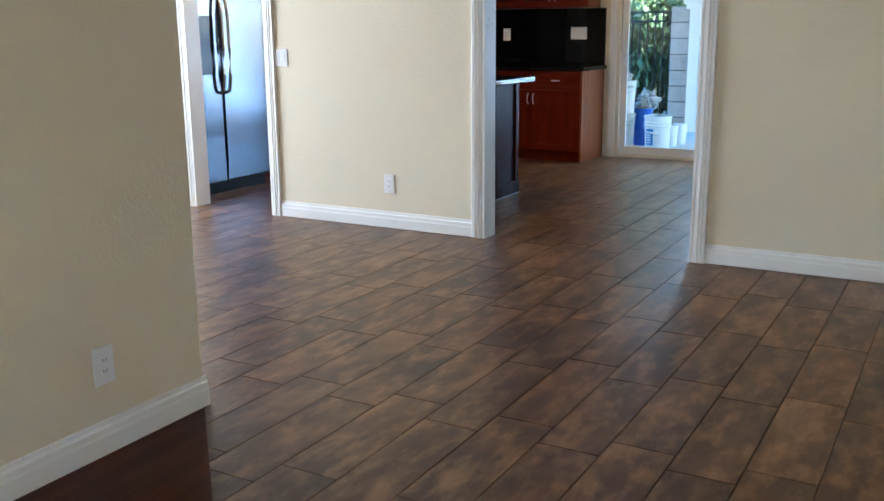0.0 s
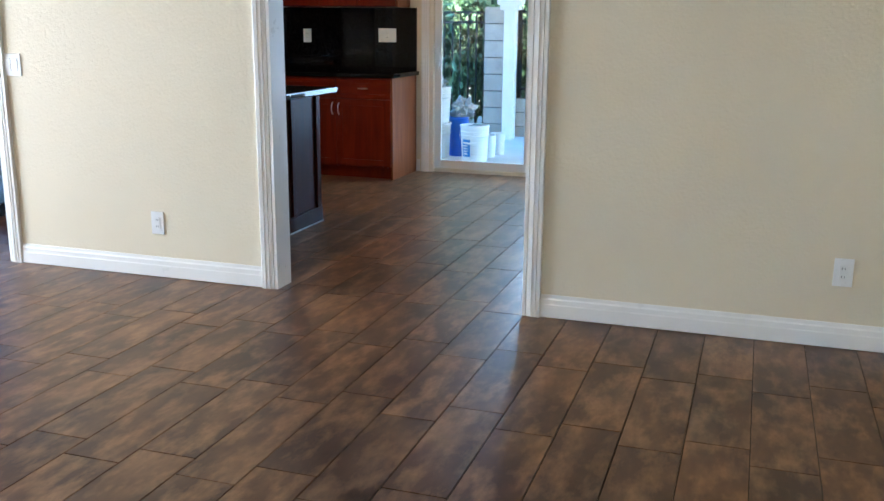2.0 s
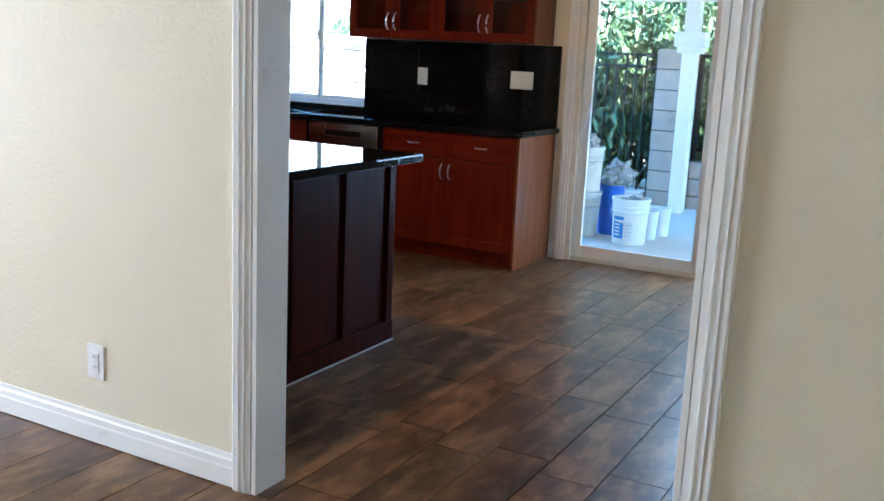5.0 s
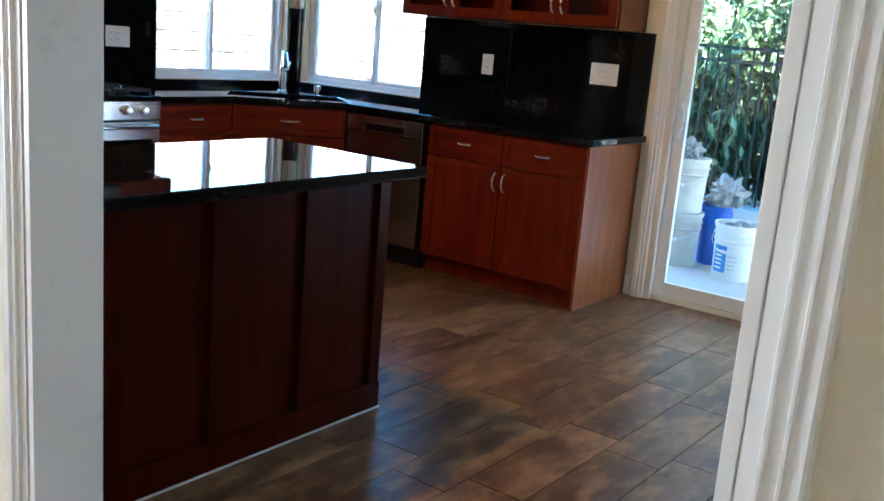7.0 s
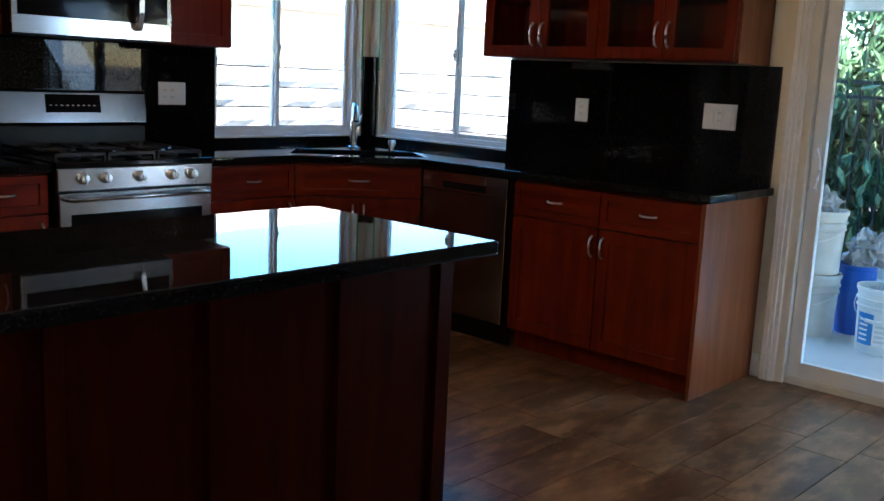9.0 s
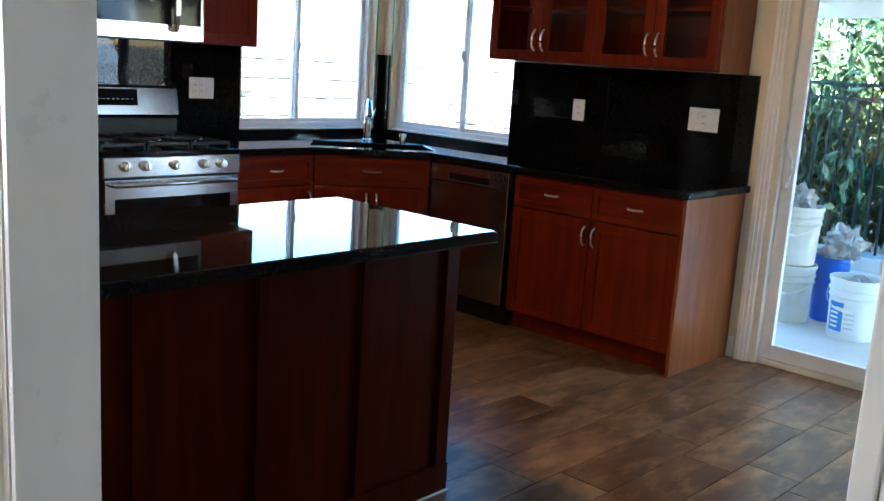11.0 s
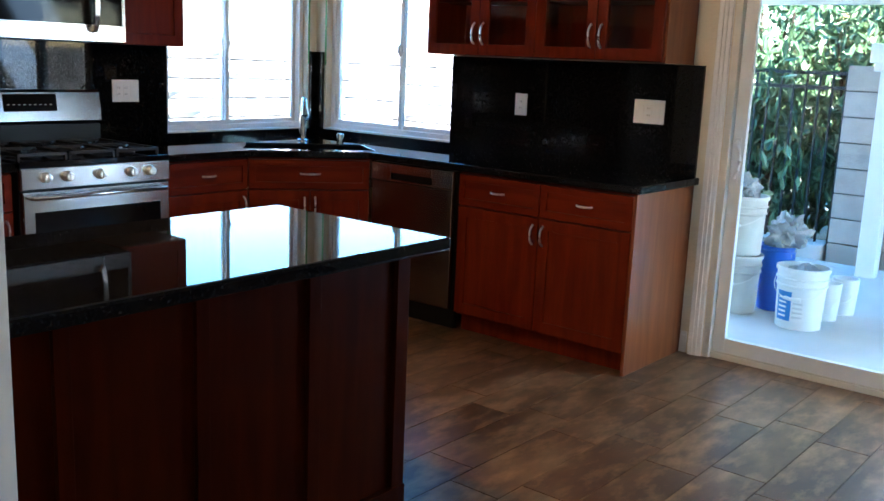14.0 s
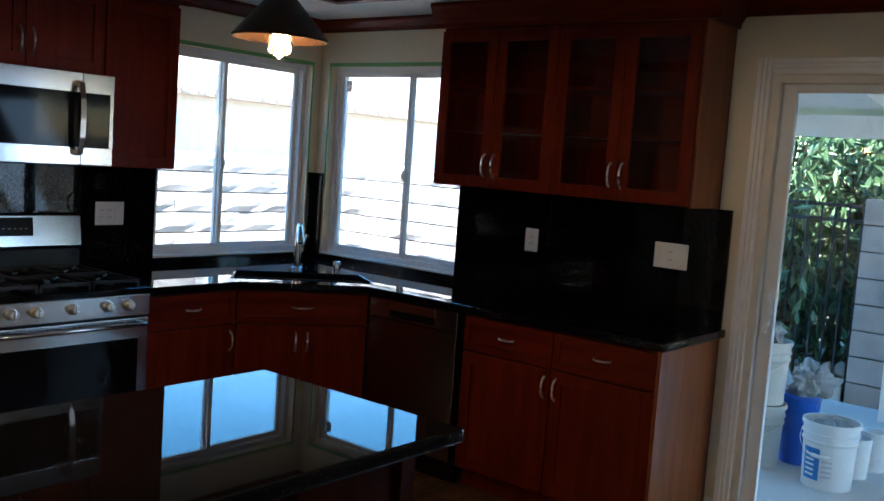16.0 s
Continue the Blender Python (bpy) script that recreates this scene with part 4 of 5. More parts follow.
def wall_cabinet(m, w, z0, z1, d, doors, label, glazed=False, hinge=0, end=0, name="wall_cabinet"):
    cab = thing(name, m, label, "kitchen cabinet", "wall cabinets")
    t = 0.018
    if glazed:
        spans = [((0, 0.021, z0), (t, d, z1)), ((w - t, 0.021, z0), (w, d, z1)), ((t, 0.021, z0), (w - t, d, z0 + t)), ((t, 0.021, z1 - t), (w - t, d, z1)), ((t, d - 0.008, z0 + t), (w - t, d, z1 - t))]
        boxes("body", spans, CHERRY, cab)
        for z in (z0 + (z1 - z0) * 0.35, z0 + (z1 - z0) * 0.62):
            boxes("shelf", [((t, 0.035, z), (w - t, d - 0.009, z + 0.018))], CHERRY_H, cab, bevel=0.001)
    else:
        boxes("body", [((0, 0.021, z0), (w, d, z1))], CHERRY, cab, bevel=0.001)
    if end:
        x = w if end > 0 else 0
        boxes("end_panel", [((x, 0.019, z0 - 0.004), (x + end * 0.012, d, z1))], CHERRY_LIT, cab, "cherry end panel, side light put into its lighter colour")
    dw = w / doors
    for k in range(doors):
        dd = shaker("door", cab, k * dw + 0.002, (k + 1) * dw - 0.002, z0 + 0.003, z1 - 0.02, 0.0, glazed)
        if doors == 1:
            hx = 0.032 if hinge > 0 else w - 0.032
        else:
            hx = (k + 1) * dw - 0.030 if k % 2 == 0 else k * dw + 0.030
        pull(dd, (hx, z0 + 0.115), 0.115, True, 0.0)
    return cab


UF = 9.168
wall_cabinet(pose(-3.937, UF, 0), 0.725, UZ0, UZ1, YB - UF - 0.001, 2, "cherry wall cabinet with two empty glass-fronted doors", True)
wall_cabinet(pose(-3.211, UF, 0), 0.725, UZ0, UZ1, YB - UF - 0.001, 2, "cherry wall cabinet with two empty glass-fronted doors", True, end=1)
UL = XW + 0.33
wall_cabinet(pose(UL, 7.790, 0, 0, 0, 90), 0.414, UZ0 - 0.020, UZ1, UL - XW - 0.001, 1, "single-door cherry wall cabinet beside the microwave", hinge=1)
wall_cabinet(pose(UL, 7.010, 0, 0, 0, 90), 0.775, MZ1 + 0.004, UZ1, UL - XW - 0.001, 2, "short cherry wall cabinet over the microwave")
wall_cabinet(pose(UL, 6.68, 0, 0, 0, 90), 0.328, UZ0 - 0.020, UZ1, UL - XW - 0.001, 1, "single-door cherry wall cabinet beside the microwave", hinge=-1)
CABCROWN = [(0, 0), (0.0, 0.126), (-0.062, 0.126), (-0.062, 0.108), (-0.05, 0.088), (-0.03, 0.042), (-0.018, 0.022), (-0.014, 0)]
bm = bmesh.new()
add_profile(bm, CABCROWN, 1.45 + 0.13, pose(-4.002, UF + 0.02, UZ1 - 0.002))
add_profile(bm, CABCROWN, YB - UF - 0.02, pose(-2.474, UF + 0.02, UZ1 - 0.002, 0, 0, 90))
add_profile(bm, CABCROWN, YB - UF - 0.02, pose(-3.937, YB, UZ1 - 0.002, 0, 0, -90))
tagged(part("cabinet_crown", bm, CHERRY_H), "dark cherry crown moulding on the wall cabinets", "moulding")
bm = bmesh.new()
add_profile(bm, CABCROWN, 1.524 + 0.062, pose(UL - 0.02, 6.68, UZ1 - 0.002, 0, 0, 90))
add_profile(bm, CABCROWN, UL - XW - 0.02, pose(UL - 0.02, 8.204, UZ1 - 0.002, 0, 0, 180))
tagged(part("cabinet_crown", bm, CHERRY), "dark cherry crown moulding on the wall cabinets", "moulding")

# ---- refrigerator ----
FX, FY0, FY1, FS = -4.36, 5.705, 6.615, 6.09
rf = thing("refrigerator", pose(FX, FY0, 0, 0, 0, 90), "side-by-side stainless steel refrigerator with water dispenser", "refrigerator")
W, D, H = FY1 - FY0, FX - XW - 0.01, 1.775
boxes("body", [((0.004, 0.075, 0.02), (W - 0.004, D, H))], BLACKPL, rf)
ld = boxes("door", [((0.0, 0.0, 0.095), (FS - FY0 - 0.004, 0.07, H))], STEEL_DIM, rf, "brushed steel freezer door", bevel=0.012)
rd = boxes("door", [((FS - FY0 + 0.004, 0.0, 0.095), (W, 0.07, H))], STEEL_DIM, rf, "brushed steel door", bevel=0.012)
boxes("dispenser", [((0.05, -0.004, 0.95), (FS - FY0 - 0.07, 0.01, 1.40))], BLACKGLASS, ld, "black water dispenser panel", bevel=0.004)
for d_, x in ((ld, FS - FY0 - 0.035), (rd, FS - FY0 + 0.035)):
    bm = bmesh.new()
    add_tube(bm, [(x, 0.0, 0.80), (x, -0.04, 0.82), (x, -0.058, 0.95), (x, -0.062, 1.15), (x, -0.058, 1.38), (x, -0.04, 1.52), (x, 0.0, 1.54)], 0.014, 12)
    part("handle", bm, STEEL_D, d_, "bowed dark steel handle", True)
boxes("grille", [((0.01, 0.05, 0.0), (W - 0.01, 0.10, 0.085))], BLACKPL, rf, "black base grille")

# ---- pendant lamp, vent ----
PX, PY, PZ = -2.60, 6.905, 1.885
lamp = thing("pendant_lamp", pose(PX, PY, PZ), "conical dark bronze pendant lamp with lit filament bulb", "pendant lamp")
bm = bmesh.new()
add_lathe(bm, [(0.122, 0.0), (0.124, 0.003), (0.104, 0.026), (0.042, 0.098), (0.036, 0.102), (0.036, 0.099), (0.040, 0.094), (0.101, 0.022), (0.120, -0.002)], 48, closed=True)
part("shade", bm, BRONZE, lamp, "wide conical bronze shade", True)
bm = bmesh.new()
add_lathe(bm, [(0.022, 0.040), (0.022, 0.09), (0.038, 0.100), (0.038, 0.130), (0.026, 0.142), (0.024, 0.185), (0.012, 0.195)], 24)
part("socket", bm, BRONZE, lamp, smooth=True)
bm = bmesh.new()
add_tube(bm, [(0, 0, 0.19), (0, 0, CEILK + 0.24 - PZ)], 0.006, 8)
part("stem", bm, BRONZE, lamp)
bm = bmesh.new()
add_lathe(bm, [(0.055, CEILK + 0.215 - PZ), (0.06, CEILK + 0.225 - PZ), (0.06, CEILK + 0.24 - PZ)], 24)
part("canopy", bm, BRONZE, lamp)
for a in (0.5, 2.6, 4.7):
    bm = bmesh.new()
    add_tube(bm, [(0.037 * math.cos(a), 0.037 * math.sin(a), 0.116), (0.052 * math.cos(a), 0.052 * math.sin(a), 0.116)], 0.007, 8)
    part("thumb_screw", bm, BRONZE, lamp)
bulbglass = glass("bulb_glass", (1.0, 0.86, 0.62))
bm = bmesh.new()
add_lathe(bm, [(0.013, 0.045), (0.014, 0.03), (0.026, 0.008), (0.033, -0.012), (0.033, -0.022), (0.026, -0.036), (0.010, -0.044), (0.004, -0.050), (0.0008, -0.052)], 24)
b_ = part("bulb", bm, bulbglass, lamp, "amber glass filament bulb", True)
b_.visible_shadow = False
fm, fnt, fbs = mat("filament_glow")
fbs.inputs["Base Color"].default_value = (1, 0.7, 0.35, 1)
fbs.inputs["Emission Color"].default_value = (1.0, 0.62, 0.26, 1)
fbs.inputs["Emission Strength"].default_value = 5.0
bm = bmesh.new()
for k in range(8):
    a = k * math.pi / 4
    add_tube(bm, [(0.010 * math.cos(a), 0.010 * math.sin(a), 0.018), (0.021 * math.cos(a + 0.3), 0.021 * math.sin(a + 0.3), -0.032)], 0.0016, 5)
part("filament", bm, fm, b_, "glowing filament")
bm = bmesh.new()
add_box(bm, (-4.46, 8.90, CEILK - 0.006), (-4.24, 9.00, CEILK - 0.001), 0.002)
for k in range(6):
    add_box(bm, (-4.445, 8.91 + 0.0135 * k, CEILK - 0.010), (-4.255, 8.916 + 0.0135 * k, CEILK - 0.005))
tagged(part("ceiling_vent", bm, TRIM), "small white slotted vent in the kitchen ceiling", "vent")

# ---- outside ----
bm = bmesh.new()
add_box(bm, (-400, -400, -0.30), (400, 400, -0.13))
structure("ground", bm, DIRT, "bare earth around the house reaching the horizon", "ground")
bm = bmesh.new()
add_box(bm, (-4.2, YB + 0.16, -0.2), (4.5, 12.9, PATIO))
structure("pavement_patio", bm, SLAB, "pale concrete patio slab", "patio")
bm = bmesh.new()
cover = [(YB + 0.16, 2.50), (YB + 0.16, 2.44), (12.92, 2.131), (12.92, 2.191)]
add_profile(bm, cover, 8.0, pose(-3.5, 0, 0))
for k in range(9):
    add_profile(bm, [(YB + 0.16, 2.44), (YB + 0.16, 2.34), (12.92, 2.031), (12.92, 2.131)], 0.04, pose(-3.4 + k * 0.95, 0, 0))
add_box(bm, (-3.5, 12.50, 1.97), (4.5, 12.60, 2.13))
tagged(part("patio_cover", bm, TRIM), "white painted timber patio cover with beam", "patio cover", kind="structure")
for x in (-2.325, 1.2):
    pst = thing("patio_post", pose(x, 12.56, PATIO), "white painted square post on the patio", "post", "patio posts")
    boxes("shaft", [((-0.068, -0.068, 0.0), (0.068, 0.068, 2.03))], TRIM, pst, bevel=0.006)
    bm = bmesh.new()
    add_box(bm, (-0.15, -0.085, 1.60), (0.15, 0.085, 1.74), 0.008)
    add_box(bm, (-0.115, -0.08, 1.54), (0.115, 0.08, 1.602), 0.008)
    part("collar", bm, TRIM, pst, "white built-up collar near the top of the post")


def pail(m, r, h, material, label, ribs=True, open_top=True, print_label=False):
    p = thing("pail", m, label, "bucket", "paint pails")
    bm = bmesh.new()
    prof = [(r * 0.86, 0.0), (r * 0.88, 0.004)]
    if ribs:
        prof += [(r * 0.94, h * 0.68), (r * 1.0, h * 0.70), (r * 1.0, h * 0.72), (r * 0.955, h * 0.73), (r * 0.96, h * 0.80), (r * 1.02, h * 0.81), (r * 1.02, h * 0.83), (r * 0.97, h * 0.84), (r * 0.98, h * 0.93)]
    prof += [(r * 1.04, h * 0.94), (r * 1.04, h), (r * 0.96, h), (r * 0.93, h * 0.80), (0.002, h * (0.80 if open_top else 0.98))]
    add_lathe(bm, prof, 36)
    part("body", bm, material, p, smooth=True)
    bm = bmesh.new()
    pts = []
    for k in range(11):
        a = math.pi * k / 10
        pts.append((r * 1.05 * math.cos(a), -r * 1.05 * math.sin(a) * 0.9 - 0.01, h * 0.78 - 0.10 * math.sin(a)))
    add_tube(bm, pts, 0.002, 6)
    part("bail_handle", bm, CHROME, p, "thin wire bail", True)
    if ribs:
        bm = bmesh.new()
        add_tube(bm, pts[4:7], 0.011, 8)
        part("grip", bm, PAIL, p, "white plastic grip on the bail", True)
    if print_label:
        for nm, a0, a1, mt in (("label", -2.35, -1.62, LABELBLUE), ("label", -1.62, -1.05, PAIL)):
            bm = bmesh.new()
            n = 8
            lo, hi = [], []
            for k in range(n + 1):
                a = a0 + (a1 - a0) * k / n
                for z, lst in ((h * 0.14, lo), (h * 0.62, hi)):
                    rr = r * (0.88 + 0.06 * z / (h * 0.68)) + 0.0025
                    lst.append(bm.verts.new((rr * math.cos(a), rr * math.sin(a), z)))
            for k in range(n):
                bm.faces.new((lo[k], lo[k + 1], hi[k + 1], hi[k]))
            lab = part(nm, bm, mt, p, "printed paper label")
            bm = bmesh.new()
            for q in range(5):
                z = h * (0.20 + 0.075 * q)
                a = a0 + (0.12 if mt is LABELBLUE else 0.08)
                rr = r * (0.88 + 0.06 * z / (h * 0.68)) + 0.0045
                vs = [bm.verts.new((rr * math.cos(b), rr * math.sin(b), zz)) for zz in (z, z + 0.012) for b in (a, a + 0.22, a + 0.40)]
                bm.faces.new((vs[0], vs[1], vs[4], vs[3]))
                bm.faces.new((vs[1], vs[2], vs[5], vs[4]))
            part("print", bm, PAIL if mt is LABELBLUE else LABELGREY, lab)
    return p


pail(pose(-2.200, 10.69, PATIO), 0.150, 0.37, PAIL, "white plastic paint pail with blue label standing open on patio", print_label=True)
pail(pose(-2.135, 10.99, PATIO), 0.078, 0.235, PAIL, "small plain white plastic pail on the patio", ribs=False)
pail(pose(-2.095, 11.22, PATIO), 0.078, 0.235, PAIL, "small plain white plastic pail on the patio", ribs=False)
pail(pose(-2.645, 10.78, PATIO), 0.150, 0.37, PAILDIRTY, "used white plastic pail on the patio")
pail(pose(-2.645, 10.78, PATIO + 0.372), 0.148, 0.37, PAILDIRTY, "used white plastic pail stacked on another pail")
rg2 = random.Random(12)
bm = bmesh.new()
for k in range(7):
    a = rg2.uniform(0, 6.28)
    d = rg2.uniform(0.02, 0.085)
    bmesh.ops.create_icosphere(bm, subdivisions=2, radius=rg2.uniform(0.035, 0.06), matrix=pose(d * math.cos(a), d * math.sin(a), rg2.uniform(0.0, 0.03), rg2.uniform(0, 90), rg2.uniform(0, 90)))
for v in bm.verts:
    v.co += Vector((1, 1, 0.8)) * 0.012 * noise.noise(v.co * 40)
rubble = tagged(part("rubble", bm, BAG), "crumpled pale scraps inside the open paint pail", "debris")
rubble.matrix_world = pose(-2.200, 10.69, PATIO + 0.31)
tub = thing("tub", pose(-2.475, 11.0, PATIO), "tall blue plastic tub on the patio", "bin")
bm = bmesh.new()
add_lathe(bm, [(0.09, 0), (0.095, 0.005), (0.112, 0.39), (0.12, 0.40), (0.12, 0.42), (0.110, 0.42), (0.10, 0.36), (0.002, 0.35)], 32)
part("body", bm, BLUEPL, tub, smooth=True)
bag = bmesh.new()
bmesh.ops.create_icosphere(bag, subdivisions=4, radius=0.16)
for v in bag.verts:
    d = v.co.normalized()
    k = 0.72 + 0.35 * noise.noise(d * 2.3) + 0.30 * abs(noise.noise(d * 6.0)) + 0.12 * noise.noise(d * 15.0)
    v.co = Vector((d.x * 0.15 * k, d.y * 0.14 * k, d.z * 0.16 * k + 0.11))
bagob = tagged(part("plastic_bag", bag, BAG, smooth=True), "crumpled clear plastic bag on the blue tub", "plastic bag")
bagob.matrix_world = pose(-2.43, 11.0, PATIO + 0.375)
scrap = tagged(new("plastic_bag", bagob.data), "crumpled white plastic scraps on the stacked pails", "plastic bag")
scrap.matrix_world = pose(-2.645, 10.78, PATIO + 0.372 + 0.30, 0, 0, 70) @ Matrix.Diagonal((0.75, 0.75, 0.8, 1.0))


# block pilaster, low wall and iron fence at the edge of the patio
def block_row(name, m, cols, rows, bw, bh, depth, material, label, category, rough_face=0.0, seed=1, kind="structure"):
    """A wall of separate blocks in running bond over a mortar core; local x along, y back, z up."""
    r = random.Random(seed)
    holder = thing(name, m, label, category, kind=kind)
    L = cols * bw
    boxes("mortar_core", [((0.006, 0.022, -0.12), (L - 0.006, depth - 0.012, rows * bh - 0.01))], MORTAR, holder)
    shapes = []
    for k in range(4):
        bm = bmesh.new()
        add_box(bm, (0, 0, 0), (bw - 0.012, depth, bh - 0.012))
        if rough_face:
            bmesh.ops.subdivide_edges(bm, edges=bm.edges[:], cuts=2, use_grid_fill=True)
            for v in bm.verts:
                if v.co.y < 0.001:
                    edge = v.co.x < 0.001 or v.co.x > bw - 0.0125 or v.co.z < 0.001 or v.co.z > bh - 0.0125
                    v.co.y -= (0.3 if edge else 1.0) * rough_face * r.uniform(0.2, 1.0)
        else:
            bmesh.ops.bevel(bm, geom=bm.edges[:], offset=0.004, segments=1, affect="EDGES")
        me = bpy.data.meshes.new("block")
        bm.to_mesh(me)
        bm.free()
        me.materials.append(material)
        shapes.append(me)
    for j in range(rows):
        off = bw / 2 if j % 2 and cols > 1 else 0
        n = cols - 1 if off else cols
        for i in range(n):
            b = new("block", shapes[r.randrange(4)])
            b.parent = holder
            b.location = (off + i * bw + 0.006, r.uniform(-0.004, 0.004), j * bh + 0.006)
        if off:
            for x, wd in ((0.006, bw / 2 - 0.012), (L - bw / 2 + 0.006, bw / 2 - 0.012)):
                b = new("block", shapes[r.randrange(4)])
                b.parent = holder
                b.location = (x, 0, j * bh + 0.006)
                b.scale = (wd / (bw - 0.012), 1, 1)
    return holder


block_row("block_pilaster", pose(-2.80, 13.08, PATIO - 0.08), 1, 8, 0.41, 0.2085, 0.41, BLOCK, "tan concrete block pilaster beside the iron fence", "pillar", 0.0, 3)
block_row("low_block_wall", pose(-2.39, 13.14, PATIO - 0.08), 14, 3, 0.40, 0.180, 0.20, BLOCK, "low tan concrete block wall", "garden wall", 0.0, 5)
block_row("retaining_wall_rear", pose(-7.0, 11.35, -0.05), 6, 10, 0.42, 0.158, 0.25, SPLIT, "grey split-face block retaining wall", "garden wall", 0.035, 7)
block_row("retaining_wall_side", pose(-6.85, 5.2, -0.05, 0, 0, 90), 14, 10, 0.42, 0.158, 0.25, SPLIT, "grey split-face block retaining wall", "garden wall", 0.035, 9)


def iron_fence(x0, x1, y, z0, z1, label):
    f = thing("iron_fence", pose(x0, y, z0), label, "fence")
    L, H = x1 - x0, z1 - z0
    n = int(L / 0.105)
    for k in range(n + 1):
        wide = 0.022 if k % 14 == 0 else 0.009
        boxes("post" if k % 14 == 0 else "picket", [((k * L / n - wide, -wide, 0.0), (k * L / n + wide, wide, H - (0 if k % 14 == 0 else 0.02)))], IRON, f)
    for z in (0.10, H - 0.16, H - 0.04):
        boxes("rail", [((0, -0.013, z), (L, 0.013, z + 0.03))], IRON, f)
    return f


bm = bmesh.new()
add_box(bm, (-6.8, 13.02, PATIO - 0.1), (-2.83, 13.34, PATIO + 0.10), 0.01)
structure("kerb_fence", bm, SLAB, "low pale concrete kerb under the iron fence", "kerb")
iron_fence(-6.8, -2.83, 13.2, -0.13, 1.490, "black iron picket fence")
iron_fence(-2.37, 3.2, 13.24, 0.410, 1.505, "black iron picket fence on the low block wall")


def shrub(x, y, h, r, seed, leaves=4200):
    q = random.Random(seed)
    s = thing("shrub", pose(x, y, -0.13), "tall dense green leafy shrub behind the fence", "shrub", "garden shrubs")
    bm = bmesh.new()
    for k in range(9):
        a = q.uniform(0, 6.28)
        tip = (r * 0.6 * math.cos(a), r * 0.6 * math.sin(a), h * q.uniform(0.6, 0.9))
        add_tube(bm, [(0.05 * math.cos(a), 0.05 * math.sin(a), 0), (tip[0] * 0.3, tip[1] * 0.3, h * 0.3), tip], [0.035, 0.025, 0.008], 6)
    part("trunk", bm, BARK, s)
    verts, faces = [], []
    clumps = [(q.uniform(-r, r), q.uniform(-r * 0.8, r * 0.8), q.uniform(0.10, 0.93) * h, q.uniform(0.22, 0.42)) for k in range(30)]
    for k in range(leaves):
        cx, cy, cz, cr = clumps[q.randrange(len(clumps))]
        d = Vector((q.gauss(0, 1), q.gauss(0, 1), q.gauss(0, 1))).normalized() * cr * q.uniform(0.55, 1.05)
        p = Vector((cx, cy, cz)) + d
        if p.z < 0.05:
            continue
        m = Euler((q.uniform(0, 6.3), q.uniform(0, 6.3), q.uniform(0, 6.3))).to_matrix()
        l, w = q.uniform(0.05, 0.10), q.uniform(0.018, 0.032)
        i = len(verts)
        for v in ((-l, 0, 0), (0, -w, 0.006), (l, 0, -0.01), (0, w, 0.006)):
            verts.append(p + m @ Vector(v))
        faces += [(i, i + 1, i + 2), (i, i + 2, i + 3)]
    me = bpy.data.meshes.new("crown")
    me.from_pydata([tuple(v) for v in verts], [], faces)
    me.materials.append(LEAF)
    c = new("crown", me)
    c.parent = s


for k, (x, y, h, r) in enumerate(((-6.6, 14.4, 3.0, 0.8), (-5.5, 14.2, 2.8, 0.8), (-4.5, 14.1, 2.6, 0.75), (-3.7, 14.0, 2.5, 0.7), (-2.9, 14.1, 2.7, 0.75), (-2.1, 14.1, 2.6, 0.75), (-1.2, 14.2, 2.8, 0.75), (-0.1, 14.2, 2.8, 0.8), (-4.2, 15.2, 3.8, 0.9), (-3.1, 15.3, 3.6, 0.9), (-1.9, 15.3, 3.8, 0.9))):
    shrub(x, y - 0.1, h, r, 40 + k)

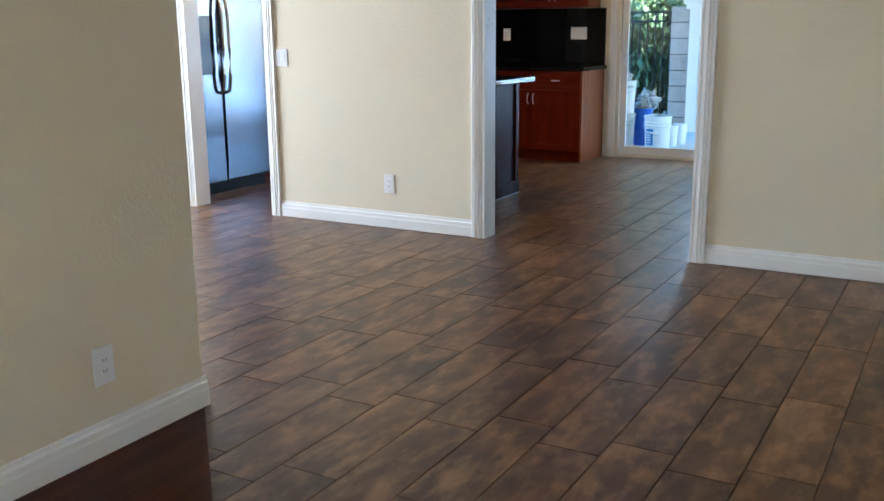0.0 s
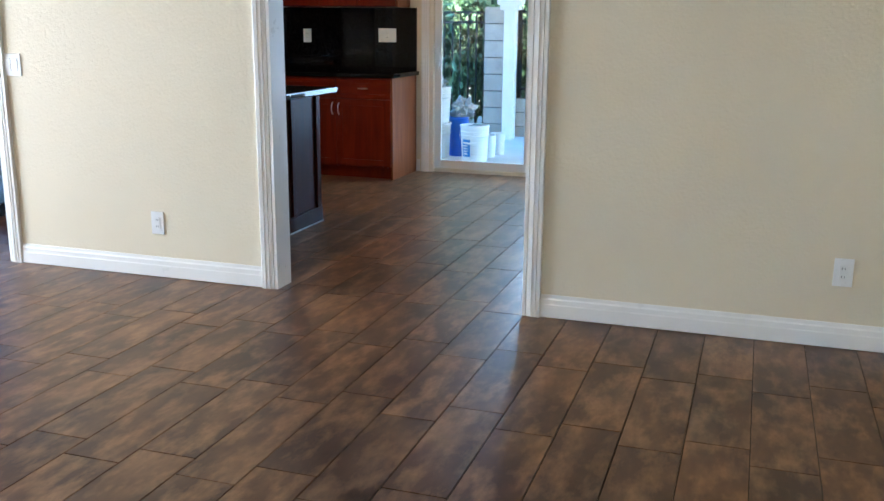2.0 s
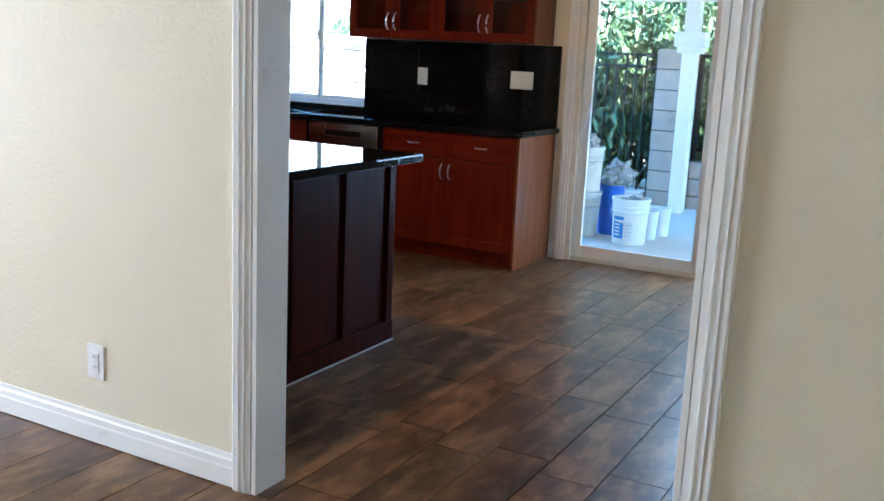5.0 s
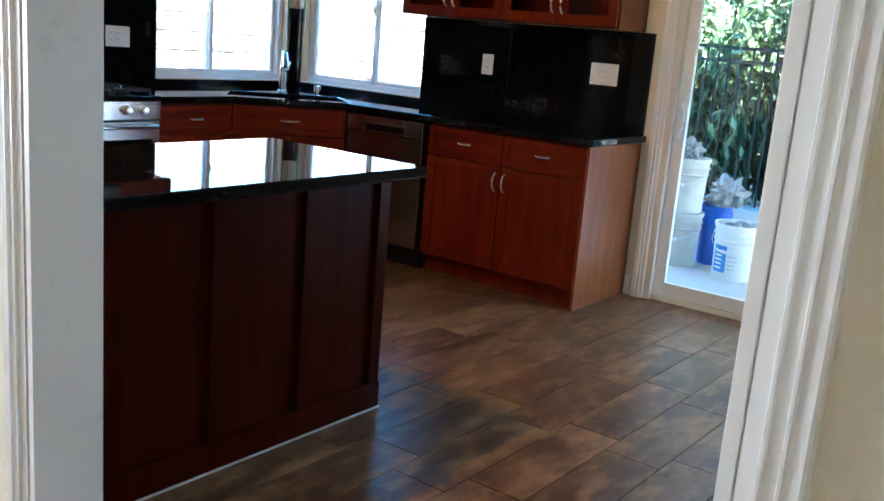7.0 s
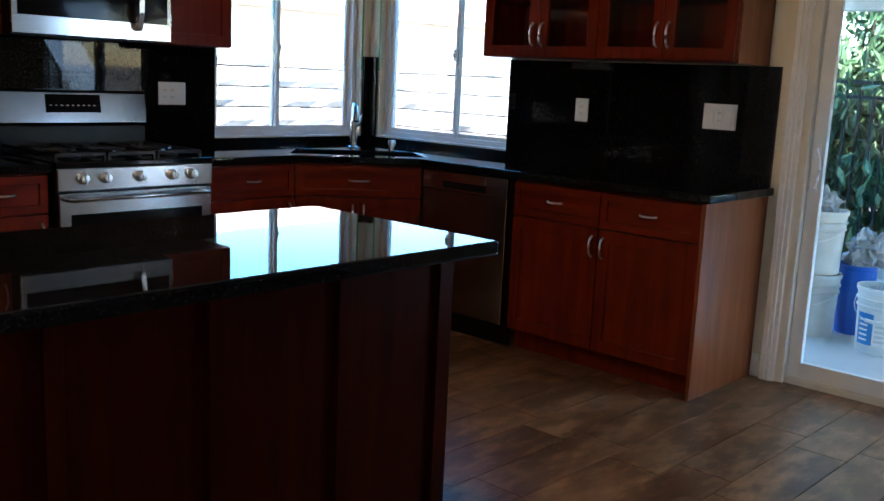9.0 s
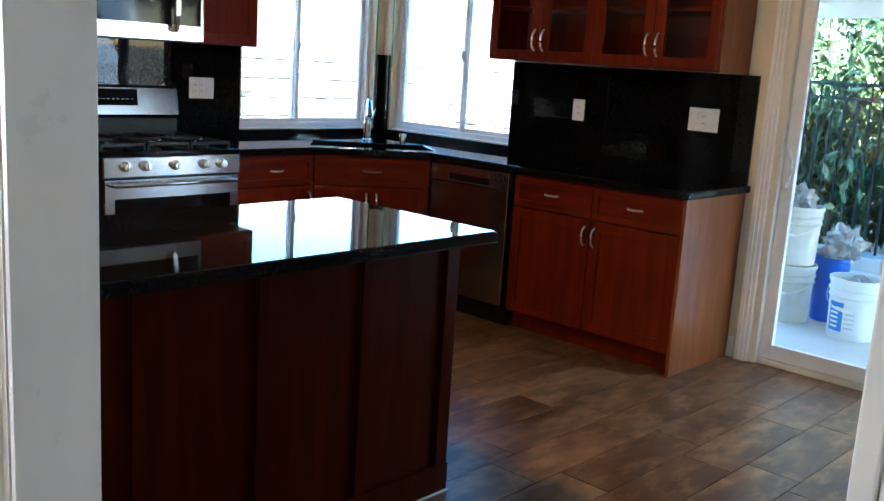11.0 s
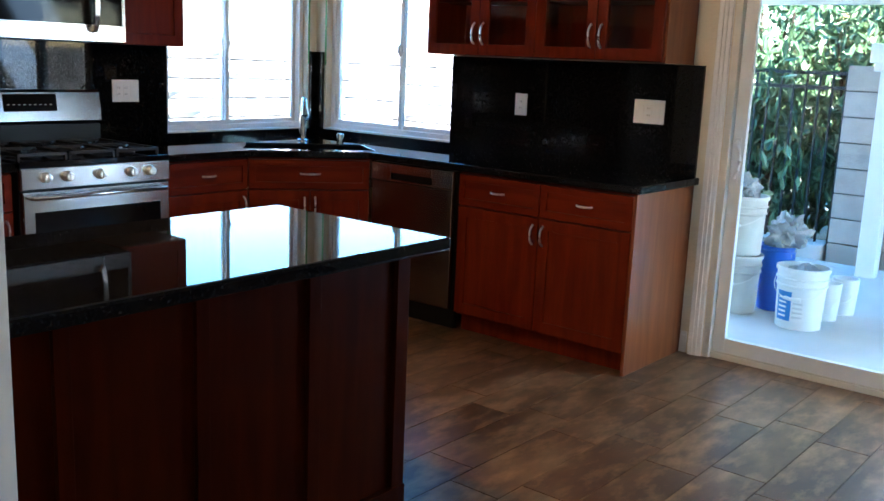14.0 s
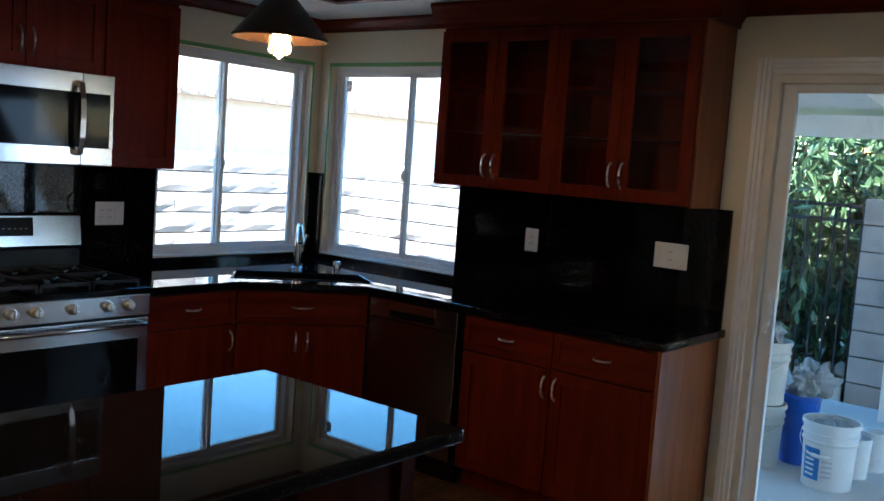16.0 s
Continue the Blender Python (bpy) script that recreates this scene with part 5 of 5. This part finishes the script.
# neighbour's house beyond the retaining wall: pale stucco under a tiled roof
nh = thing("neighbour_house", pose(-13.0, 8.0, -0.13), "pale stucco house with a barrel-tiled roof", "house")
bm = bmesh.new()
add_box(bm, (-7.0, -14.0, 0.0), (0.0, 18.0, 2.45))
part("wall", bm, STUCCO_OUT, nh)
bm = bmesh.new()
add_profile(bm, [(0.45, 2.42), (0.45, 2.50), (-3.5, 3.75), (-7.45, 2.50), (-7.45, 2.42)], 32.6, Matrix.Translation((0, 18.3, 0)) @ Matrix(((0, 1, 0, 0), (-1, 0, 0, 0), (0, 0, 1, 0), (0, 0, 0, 1))))
roof = part("roof", bm, ROOFTILE, nh)
bm = bmesh.new()
for k in range(108):
    y = -14.1 + 0.30 * k
    add_tube(bm, [(0.52, y, 2.50), (-3.45, y, 3.76)], 0.085, 8)
part("roof_tile", bm, ROOFTILE, roof, "rounded clay roof tiles")["kind"] = "stuff"

# ---- pieces: floor planks ----
rng = random.Random(4)
PW, PL, GAP = 0.2084, 0.650, 0.0032


def tile_mesh(name, w, l):
    bm = bmesh.new()
    add_box(bm, (0, 0, -0.005), (w, l, 0.0))
    for v in bm.verts:
        if v.co.z > -0.001:
            v.co.x += 0.0008 if v.co.x < w / 2 else -0.0008
            v.co.y += 0.0008 if v.co.y < l / 2 else -0.0008
    me = bpy.data.meshes.new(name)
    bm.to_mesh(me)
    bm.free()
    me.materials.append(TILE)
    return me


full_tile = tile_mesh("plank_tile", PW - GAP, PL - GAP)
rest = bmesh.new()
count = 0
for col in range(-14, 33):
    x = -PW * (col + 1)
    for row in range(-6, 16):
        y = row * PL + (0.305 if col % 2 == 0 else 0.43) + 0.010 * math.sin(col * 2.3)
        if y > YB - 0.0 or y + PL < LY0 or x + PW < LX0 or x > LX1:
            continue
        if x < -5.2 - PW and y > W1B:
            continue
        y1 = min(y + PL - GAP, YB + 0.1)
        mid = (x + PW / 2, y + PL / 2)
        near = -2.15 < mid[0] < 0.45 and 2.5 < mid[1] < 8.9 and y1 - y > PL - 0.01
        if near and count < 300:
            ob = new("plank", full_tile)
            ob.location = (x, y, rng.uniform(-0.0003, 0.0003))
            ob.parent = floor
            count += 1
        else:
            add_box(rest, (x, max(y, LY0), -0.005), (x + PW - GAP, y1, 0.0))
part("plank_field", rest, TILE, floor)["kind"] = "stuff"
